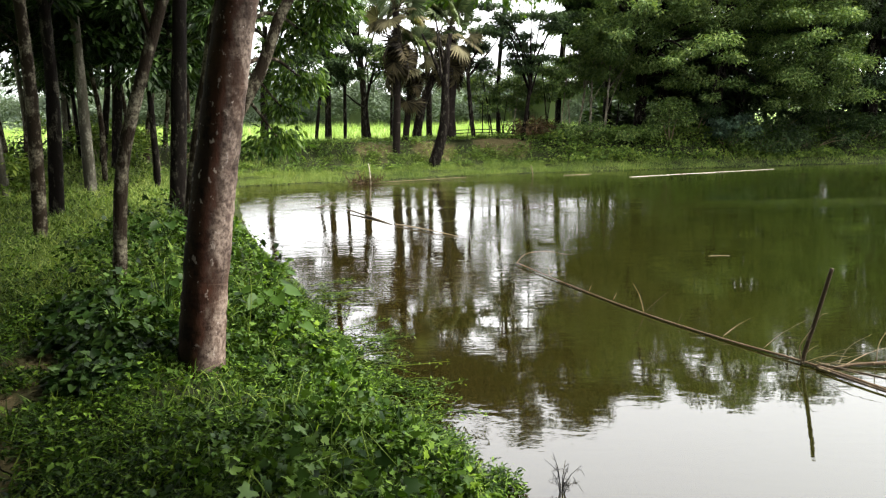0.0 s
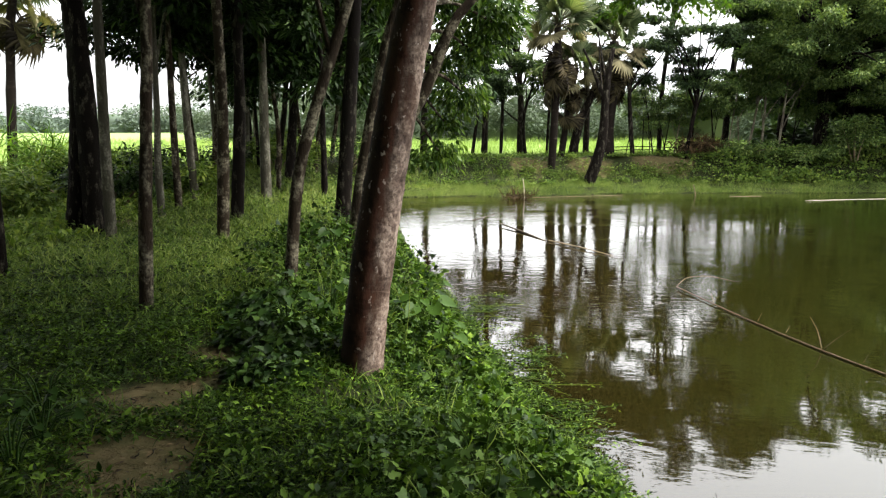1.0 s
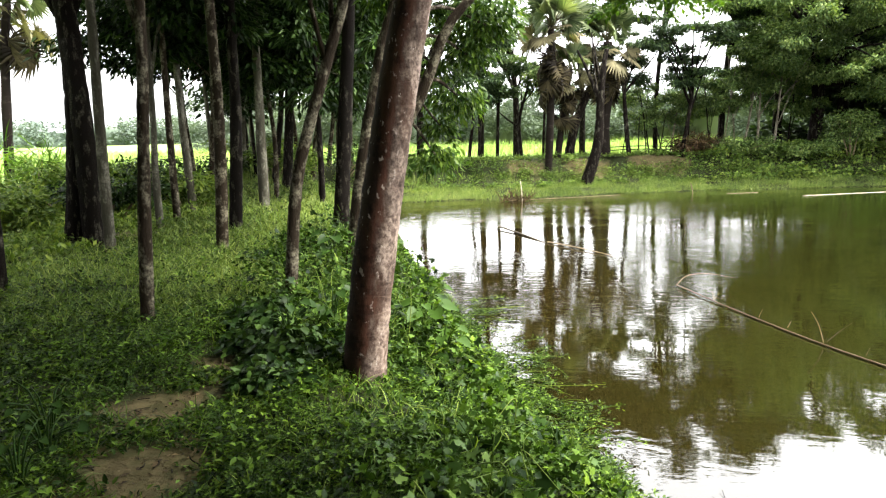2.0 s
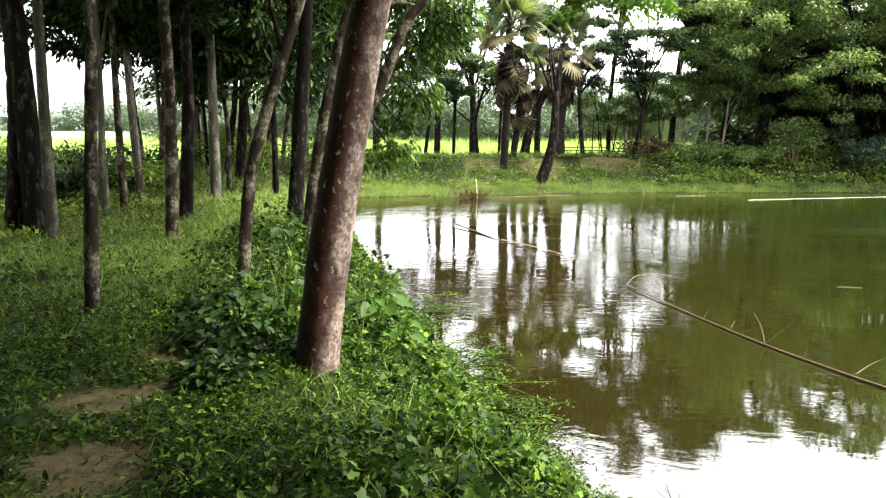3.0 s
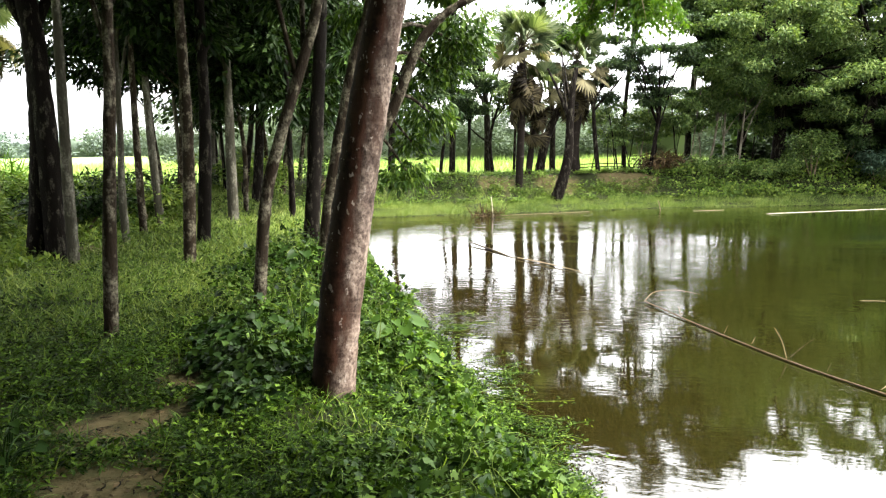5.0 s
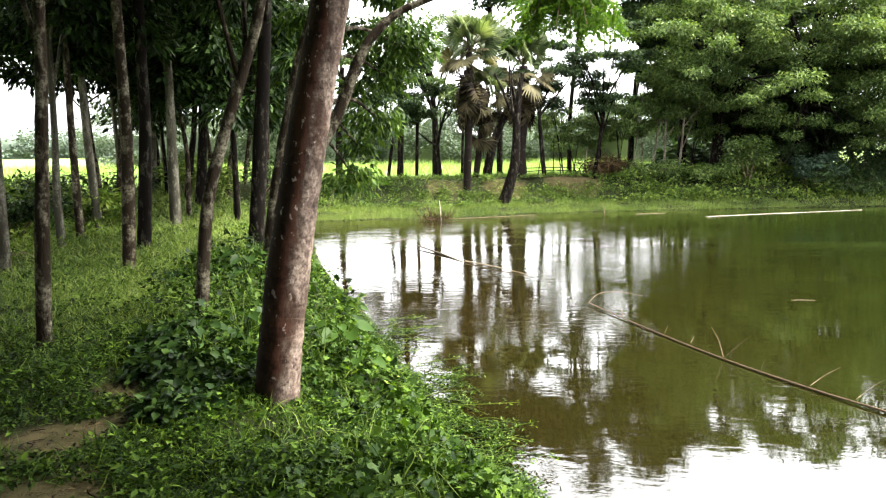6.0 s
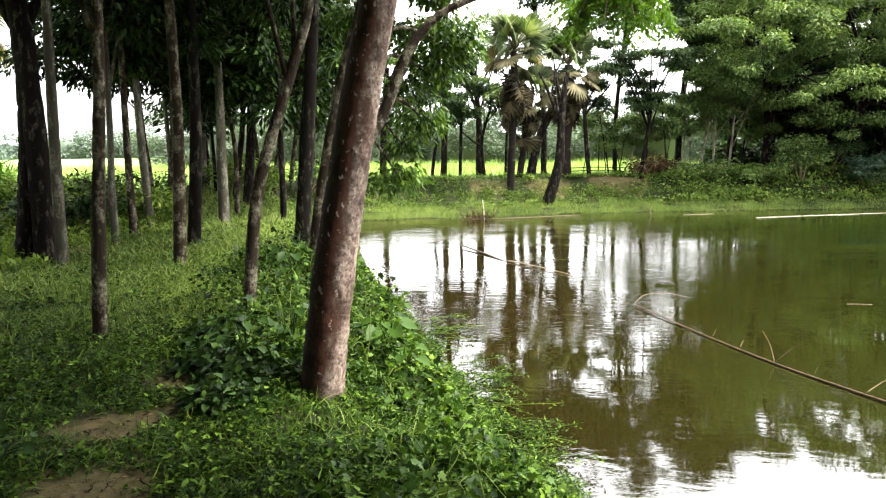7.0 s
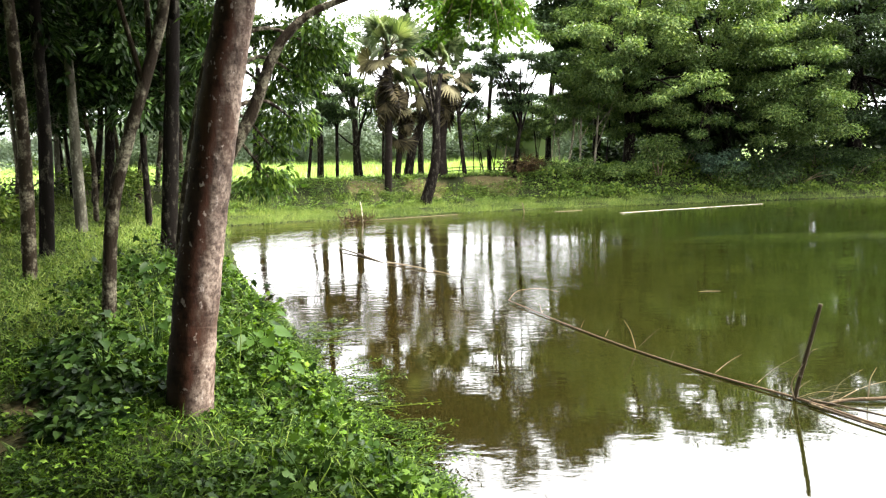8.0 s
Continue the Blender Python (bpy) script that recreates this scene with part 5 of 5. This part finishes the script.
p, s = scatter(130000, -8.0, 22.0, 20.0, 32.0, lambda x, y, s: (s > 1.0) * (s < 3.8) * (0.35 + 0.65 * sstep(x, 3.0, 6.0)) * (0.6 + 0.6 * wavy(x, y, 0.25, 15)) * (1 - earth_cut(x, y, s)) * sstep(x, 1.5, 4.0), cover)
n = len(p)
p[:, 2] += cover.uniform(0.02, 0.3, n) * (1 + wavy(p[:, 0], p[:, 1], 0.3, 16)) * (0.4 + 0.6 * sstep(p[:, 0], 2.0, 6.0))
stuff("bank_creeper", "bright creeper mounds on the far bank", "creeper", [leaves(HEART, p, cover.normal(size=(n, 3)) + np.array([0, -0.6, -0.2]), np.array([0, -0.7, 1.0]) + cover.normal(size=(n, 3)) * 0.4, 0.1 * cover.uniform(0.6, 1.3, n))], FIELD_WEED)
# weeds on the steep side, their darker green painting its shade
p, s = scatter(150000, -8.5, 22.0, 19.0, 32.0, lambda x, y, s: (s > 1.3) * (s < 4.2) * (0.45 + 0.75 * wavy(x, y, 0.7, 41)) * (1 - 0.98 * earth_cut(x, y, s)), cover)
tall = (0.16 + 0.14 * wavy(p[:, 0], p[:, 1], 0.8, 42)).clip(0.05, 0.4) * cover.uniform(0.5, 1.4, len(p)) * (1 - 0.5 * sstep(s, 2.6, 3.2))
stuff("slope_weeds", "rank weeds on the far bank's steep side, green darkened as shade", "weeds", [tufts(p, tall, 0.05 + 0.3 * tall, 4, np.full(len(p), 0.1), LANCE, cover)], SHADED_WEED)
# bright blades thin out past x = 7 to imitate the trees' shade
p, s = scatter(420000, -8.0, 20.0, 19.0, 30.0, lambda x, y, s: (s > -0.08) * (s < 2.2) * (1 - 0.75 * sstep(x, 7.0, 12.0)), cover)
n = len(p)
p[:, 2] = np.maximum(p[:, 2], WATER_Z)
way = cover.normal(size=(n, 3)) * np.array([0.5, 0.5, 0.2]) + np.array([0, 0, 1.0])
stuff("shore_grass", "short bright grass down to the far waterline", "grass", [leaves(SPIKE, p, way, cover.normal(size=(n, 3)), (0.12 + 0.06 * wavy(p[:, 0], p[:, 1], 0.7, 31)) * cover.uniform(0.5, 1.4, n))], GRASS)
p, s = scatter(120000, -60.0, 10.0, 9.0, 66.0, lambda x, y, s: (field_mask(x, y) > 0.6) * (24.0 / np.hypot(x, y)).clip(0, 1) ** 1.5, cover)
n = len(p)
way = cover.normal(size=(n, 3)) * np.array([0.4, 0.4, 0.2]) + np.array([0, 0, 1.0])
stuff("paddy", "bright green young paddy in the field", "crop", [leaves(SPIKE, p, way, cover.normal(size=(n, 3)), 0.32 * cover.uniform(0.6, 1.3, n) * (np.hypot(p[:, 0], p[:, 1]) / 24).clip(1, 2.2))], PADDY)

# ---- things in the water ----


def bamboo(name, label, points, r0, r1, mat, seed, twigs=(), steps=40, group="bamboo poles"):
    """A bamboo pole with raised joints; twigs are parts of it."""
    rng = np.random.default_rng(seed)
    base = np.array(points[0], dtype=float)
    root = empty_at(name, base, label, "bamboo pole", group)
    pts = np.array(points) - base
    line = smooth_path(pts, steps)
    length = np.linalg.norm(np.diff(line, axis=0), axis=1).sum()
    culm = part("culm", *tube(pts, [r0, (r0 + r1) / 2, r1], 10, steps, 0.03, rng), mat, root, smooth=True)
    joints = max(2, int(length / 0.33))
    for k in range(1, joints):
        i = int(k / joints * (steps - 1))
        d = unit(line[min(i + 1, steps - 1)] - line[i - 1])
        r = (r0 + (r1 - r0) * i / steps) * 1.22
        part("joint", *tube([line[i] - d * 0.012, line[i], line[i] + d * 0.012], [r * 0.86, r, r * 0.86], 10, 5, 0.02, rng), mat, culm, smooth=True)
    for k, (tw, a, b) in enumerate(twigs):
        part("twig", *tube(np.array(tw) - base, [a * 0.6, (a + b) * 0.28, b * 0.5], 6, 12, 0.05, rng), BAMBOO_DARK if k % 2 else TWIG, root, smooth=True)
    return root


Z = WATER_Z
bamboo("floating_bamboo", "long weathered bamboo pole with twigs lying on the water", ((1.1, 9.87, Z + 0.03), (1.65, 8.55, Z + 0.014), (2.21, 7.31, Z + 0.012), (2.75, 6.37, Z + 0.014), (3.16, 5.76, Z + 0.02), (3.5, 5.2, Z + 0.0), (3.75, 4.75, Z - 0.04)), 0.007, 0.0135, BAMBOO, 141,
       twigs=((((1.1, 9.87, Z + 0.03), (1.25, 9.98, Z + 0.14), (1.55, 9.98, Z + 0.17), (1.85, 9.9, Z + 0.13)), 0.008, 0.003),
              (((1.5, 9.95, Z + 0.17), (1.6, 9.95, Z + 0.23)), 0.004, 0.002),
              (((1.45, 9.0, Z + 0.04), (1.42, 9.02, Z + 0.16)), 0.007, 0.003), (((1.45, 9.0, Z + 0.04), (1.52, 9.0, Z + 0.14)), 0.007, 0.003),
              (((1.8, 8.2, Z + 0.04), (1.84, 8.22, Z + 0.13)), 0.006, 0.003),
              (((2.23, 7.3, Z + 0.04), (2.38, 7.38, Z + 0.14), (2.5, 7.42, Z + 0.22)), 0.006, 0.003),
              (((2.21, 7.31, Z + 0.03), (2.17, 7.36, Z + 0.2), (2.1, 7.38, Z + 0.33)), 0.009, 0.004),
              (((2.45, 6.9, Z + 0.04), (2.5, 6.95, Z + 0.11)), 0.006, 0.003),
              (((2.72, 6.42, Z + 0.04), (2.9, 6.55, Z + 0.1), (3.05, 6.6, Z + 0.16)), 0.005, 0.002),
              (((2.95, 6.07, Z + 0.04), (3.2, 6.25, Z + 0.12), (3.5, 6.4, Z + 0.2)), 0.006, 0.002),
              (((2.0, 7.8, Z + 0.04), (2.05, 7.86, Z + 0.1)), 0.006, 0.003))) 
bamboo("bamboo_stake", "upright dark bamboo stake standing in the water", ((3.13, 5.77, Z - 0.5), (3.15, 5.765, Z), (3.23, 5.74, Z + 0.45), (3.3, 5.71, 0.16)), 0.018, 0.016, BAMBOO_DARK, 142,
       twigs=((((3.14, 5.75, Z + 0.02), (3.11, 5.75, Z + 0.16), (3.18, 5.74, Z + 0.3), (3.2, 5.74, Z + 0.34)), 0.011, 0.006), (((3.22, 5.74, Z + 0.38), (3.28, 5.76, Z + 0.44), (3.34, 5.78, Z + 0.45)), 0.008, 0.003)))
q = np.random.default_rng(30)
snag = empty_at("bamboo_brush", (3.2, 5.7, Z), "tangle of thin dry bamboo twigs round the stake's foot", "twigs")
for k in range(9):
    a = q.uniform(-1.0, 0.7)
    d = np.array([math.cos(a), math.sin(a), 0.0]) * q.uniform(0.2, 0.55)
    s0 = np.array([q.uniform(-0.1, 0.12), q.uniform(-0.1, 0.08), q.uniform(0.0, 0.04)])
    rise = q.uniform(-0.01, 0.14)
    part("twig", *tube([s0, s0 + d * 0.5 + (0, 0, rise * 0.8), s0 + d + (0, 0, rise)], [0.0028, 0.002, 0.001], 5, 9, 0.05, q), BAMBOO_DARK if k % 3 else TWIG, snag)
bamboo("floating_branch", "bleached branch floating beside the stake", ((3.28, 5.6, Z + 0.01), (3.55, 5.68, Z + 0.02), (3.9, 5.68, Z + 0.03), (4.6, 5.75, Z + 0.03), (5.2, 5.9, Z + 0.02)), 0.011, 0.02, BAMBOO, 143,
       twigs=((((3.75, 5.7, Z + 0.03), (3.77, 5.72, Z + 0.18), (3.83, 5.74, Z + 0.28)), 0.01, 0.004), (((3.4, 5.66, Z + 0.02), (3.6, 5.85, Z + 0.12), (3.85, 5.95, Z + 0.2)), 0.006, 0.002),
              (((3.45, 5.66, Z + 0.02), (3.8, 5.8, Z + 0.1), (4.2, 5.85, Z + 0.15)), 0.006, 0.002)))
bamboo("bamboo_twig", "thin knotted bamboo twig trailing on the water", ((3.2, 5.62, Z + 0.02), (3.4, 5.2, Z + 0.02), (3.62, 4.85, Z + 0.015), (4.0, 4.4, Z)), 0.012, 0.006, BAMBOO_DARK, 144)
bamboo("bamboo_twig", "thin knotted bamboo twig trailing on the water", ((3.25, 5.68, Z + 0.03), (3.5, 5.4, Z + 0.04), (3.8, 5.1, Z + 0.03), (4.2, 4.75, Z)), 0.011, 0.006, BAMBOO_DARK, 145)
bamboo("drift_stick", "dark stick leaning out of the water", ((-2.12, 15.61, Z + 0.05), (-1.5, 14.6, Z + 0.02), (-0.97, 13.65, Z - 0.02)), 0.014, 0.03, BAMBOO_DARK, 146, group="sticks")
bamboo("drift_stick", "thin stick lying on the pond", ((-2.95, 16.3, Z + 0.0), (-2.6, 17.1, Z + 0.03), (-2.25, 18.1, Z + 0.05)), 0.009, 0.006, BAMBOO_DARK, 147, group="sticks")
bamboo("drift_stick", "pale thin twig lying on the water", ((-0.9, 13.6, Z + 0.02), (-0.3, 12.9, Z + 0.03), (0.3, 12.2, Z + 0.01)), 0.014, 0.006, TWIG, 148, group="sticks")
bamboo("floating_bamboo", "bleached bamboo pole floating along the far shore", ((6.1, 22.76, Z), (9.0, 23.9, Z), (11.82, 24.96, Z)), 0.009, 0.008, BLEACHED, 149)
bamboo("stake", "pale broken stake at the far waterline", ((-2.2, 21.75, Z - 0.1), (-2.22, 21.75, Z + 0.3), (-2.26, 21.75, Z + 0.62)), 0.018, 0.014, BLEACHED, 151, group="sticks", steps=12)
bamboo("stake", "thin broken stake at the far waterline", ((3.1, 23.7, Z - 0.1), (3.05, 23.7, Z + 0.2), (3.0, 23.7, Z + 0.35)), 0.018, 0.012, TWIG, 152, group="sticks", steps=12)
bamboo("floating_bamboo", "pale pole lying along the far waterline", ((-2.6, 21.6, Z + 0.03), (-1.0, 22.3, Z + 0.03), (0.8, 23.3, Z + 0.02)), 0.008, 0.007, TWIG, 153)

bamboo("floating_bamboo", "short bleached bamboo length by the far shore", ((4.1, 23.65, Z), (4.6, 23.8, Z), (5.1, 23.95, Z)), 0.009, 0.008, TWIG, 150)
bamboo("drift_stick", "small pale twig floating on the pond", ((4.02, 10.3, Z + 0.002), (4.17, 10.31, Z + 0.003), (4.34, 10.29, Z + 0.002)), 0.004, 0.003, TWIG, 154, group="sticks", steps=8)

# a rough fence of sticks behind the crest
q = np.random.default_rng(38)
fence = empty_at("stick_fence", (1.6, 28.0, 0.1), "rough fence of thin dark sticks behind the bank", "fence")
for k in range(7):
    x = -1.0 + 0.34 * k
    lean = q.uniform(-0.45, 0.3)
    part("post", *tube([(x, 0, -0.2), (x + lean * 0.5, 0.02, 0.7), (x + lean, 0, q.uniform(1.0, 1.9))], [0.025, 0.02, 0.014], 6, 8, 0.05, q), BARK_DARK, fence)
for h in (0.5, 0.62):
    part("rail", *tube([(-1.2, 0.03, h), (0.0, 0.03, h + 0.03), (1.3, 0.03, h - 0.02)], [0.02, 0.018, 0.016], 6, 10, 0.05, q), BARK_DARK, fence)

# dry brush round the stake
q = np.random.default_rng(31)
n = 200
p = np.stack([-2.4 + q.normal(size=n) * 0.25, 21.75 + q.normal(size=n) * 0.1, np.full(n, Z) + q.uniform(0, 0.1, n)], -1)
stuff("dry_brush", "dry straw and twigs at the waterline", "brush", [leaves(BLADE, p, q.normal(size=(n, 3)) + np.array([0, 0, 0.4]), q.normal(size=(n, 3)), q.uniform(0.2, 0.5, n))], DRY_LEAF)

# water weeds that creep out from the shore, on trailing stems
q = np.random.default_rng(32)
pieces, lp, lw = [], [], []
for k in range(120):
    patch = k % 3
    x0, y0 = ((-0.75, 6.1), (-0.25, 4.85), (-1.5, 7.7))[patch]
    sx, sy, reach = ((0.12, 0.4, 0.46), (0.1, 0.3, 0.34), (0.15, 0.6, 0.36))[patch]
    a = np.array([x0 + q.normal() * sx, y0 + q.normal() * sy, Z + 0.03])
    ang = q.uniform(-0.9, 0.5)
    d = np.array([math.cos(ang), math.sin(ang), 0.0]) * reach * q.uniform(0.3, 1.15)
    line = [a - d * 0.2, a + d * 0.5 + (0, 0, q.uniform(0.0, 0.06)), a + d + (0, 0, q.uniform(-0.01, 0.08))]
    pieces.append(tube(line, [0.005, 0.004, 0.002], 4, 6, 0.02, q, cap=False))
    for u in q.uniform(0.1, 1, 46):
        lp.append(line[0] * (1 - u) + line[2] * u + q.normal(size=3) * (0.03, 0.03, 0.012))
        lw.append(d / np.linalg.norm(d) * 0.4 + q.normal(size=3) * (1, 1, 0.4) + (0, 0, 0.3))
stuff("water_weed_stems", "pale trailing stems at the water's edge", "weeds", pieces, FIELD_WEED)
lp, lw = np.array(lp), np.array(lw)
lp[:, 2] = np.maximum(lp[:, 2], Z + 0.004)
stuff("water_weeds", "light green weeds creeping over the water's edge", "weeds", [leaves(LANCE, lp, lw, np.array([0, 0, 1.0]) + q.normal(size=lp.shape) * 0.4, q.uniform(0.018, 0.045, len(lp)))], WEED)

# a low fringe of narrow-leaved weeds between the creeper and the water
p, s = scatter(120000, -3.2, 1.6, 2.6, 10.0, lambda x, y, s: (s > -0.13 - 0.14 * wavy(x, y, 0.7, 47)) * (s < 0.16) * (0.45 + 0.8 * wavy(x, y, 1.3, 48)).clip(0, 1) * (1 - 0.75 * sstep(-s, 0.05, 0.35)), q)
p[:, 2] = np.maximum(p[:, 2], Z - 0.01)
tall = 0.09 * q.uniform(0.4, 1.3, len(p)) * (1 - 0.6 * sstep(-s, 0.0, 0.3))
stuff("shore_weeds", "narrow-leaved green weeds along the water's edge", "weeds", [tufts(p, tall, 0.03 + 0.3 * tall, 5, np.full(len(p), 0.036), LANCE, q)], WEED)

# tall weeds where the grove opens to the field
q = np.random.default_rng(34)
p, s = scatter(60000, -13.5, -5.6, 4.5, 13.0, lambda x, y, s: sstep(-x - 0.18 * y, 4.6, 6.2) * (0.35 + 0.7 * wavy(x, y, 0.5, 19)) * (y > -0.95 * x * 0.6), q)
n = len(p)
tall = 0.2 + 0.16 * wavy(p[:, 0], p[:, 1], 0.6, 20)
p[:, 2] += q.uniform(0, 1, n) * tall
stuff("tall_weeds", "bright tall weeds along the field's edge", "weeds", [leaves(LANCE, p, q.normal(size=(n, 3)) * (0.8, 0.8, 0.3) + (0, 0, 0.6), np.array([0, 0, 1.0]) + q.normal(size=(n, 3)) * 0.5, 0.1 * q.uniform(0.6, 1.4, n))], FIELD_WEED)

# fallen leaves and bits of twig on the bare earth
q = np.random.default_rng(35)
n = 420
pick = q.integers(0, 6, n)
bx, by, br = (np.array([row[k] for row in BARE[:6]])[pick] for k in range(3))
p = np.stack([bx + q.normal(size=n) * br * 0.8, by + q.normal(size=n) * br * 0.8, np.zeros(n)], -1)
p[:, 2] = height(p[:, 0], p[:, 1]) + 0.006
stuff("leaf_litter", "dry brown leaves fallen on the path", "leaf litter", [leaves(ROUNDISH, p, q.normal(size=(n, 3)) * (1, 1, 0.1), np.array([0, 0, 1.0]) + q.normal(size=(n, 3)) * 0.3, q.uniform(0.012, 0.045, n))], DRY_LEAF)

q = np.random.default_rng(45)
pieces = []
for k in range(26):
    bx, by, br = BARE[k % 6]
    a, far = q.uniform(0, 6.28), q.uniform(0.05, 0.16)
    o = np.array([bx + q.normal() * br * 0.6, by + q.normal() * br * 0.6, 0.0])
    e = o + (math.cos(a) * far, math.sin(a) * far, 0.0)
    m = (o + e) / 2 + (q.normal() * 0.015, q.normal() * 0.015, 0.0)
    pieces.append(tube([(v[0], v[1], float(height(v[0], v[1])) + 0.008) for v in (o, m, e)], [0.0035, 0.003, 0.002], 5, 6, 0.05, q))
stuff("twig_litter", "short dark twigs lying on the trodden path", "twigs", pieces, BARK_DARK)

# a dead sprig that stands at the water's edge
q = np.random.default_rng(46)
sprig = empty_at("dry_sprig", (0.72, 3.72, WATER_Z), "small dead sprig standing at the water's edge", "sprig")
for k in range(9):
    a = q.uniform(0, 6.28)
    tip = np.array([math.cos(a) * q.uniform(0.03, 0.12), math.sin(a) * q.uniform(0.03, 0.12), q.uniform(0.08, 0.24)])
    part("twig", *tube([(0, 0, -0.1), tip * (0.3, 0.3, 0.5), tip], [0.0035, 0.0028, 0.0015], 5, 7, 0.05, q), BARK_DARK, sprig)
    for j in range(3):
        o = tip * (0.4 + 0.2 * j)
        part("twig", *tube([o, o + q.normal(size=3) * 0.02, o + q.normal(size=3) * (0.04, 0.04, 0.02)], [0.002, 0.0016, 0.001], 4, 4, 0.05, q), BARK_DARK, sprig)

# vine stems that arch out of the creeper
q = np.random.default_rng(36)
pieces = []
p, s = scatter(900, -4.0, 1.0, 1.6, 8.0, lambda x, y, s: (s > 0.1) * (s < 1.6) * 0.5, q)
for a in p[:90]:
    top = a + (q.normal() * 0.12, q.normal() * 0.12, float(mound(a[0], a[1])) + q.uniform(0.04, 0.16))
    end = top + (q.normal() * 0.14, q.normal() * 0.14, -q.uniform(0.0, 0.14))
    pieces.append(tube([a, (a + top) / 2 + (0.02, 0, 0.03), top, end], [0.0035, 0.003, 0.0025, 0.0015], 5, 9, 0.02, q, cap=False))
stuff("vine_stems", "thin pale vine stems arching from the creeper", "vine", pieces, FIELD_WEED)

# bright feathery twigs that hang into the view from the curved limb
q = np.random.default_rng(33)
bough = empty_at("hanging_bough", (0.6, 7.78, 3.35), "bright green feathery bough hanging over the water", "branch")
ends = [(q.uniform(-0.6, 0.6), q.uniform(-0.4, 0.5), q.uniform(-0.66, -0.15)) for _ in range(42)]
pos, ways = [], []
for e in ends:
    e = np.array(e)
    part("twig", *tube([(0, 0, 0), e * 0.5 + np.array([0, 0, 0.12]), e], [0.012, 0.008, 0.003], 5, 9, 0.05, q), TWIG, bough)
    for u in np.linspace(0.4, 1.0, 9):
        o = e * u + np.array([0, 0, 0.12 * (1 - abs(2 * u - 1))])
        side = unit(np.array([q.normal(), q.normal(), -0.9]))
        for k in np.linspace(0, 0.2, 13):
            for sgn in (-1, 1):
                pos.append(o + side * k)
                ways.append(sgn * np.cross(side, (0.3, 0.9, 0.2)) + side * 0.6)
pos, ways = np.array(pos), np.array(ways)
part("foliage", *leaves(OVAL, pos, ways, np.array([0, -0.3, 1.0]) + q.normal(size=pos.shape) * 0.3, q.uniform(0.035, 0.065, len(pos))), BRIGHT_LEAF, bough)
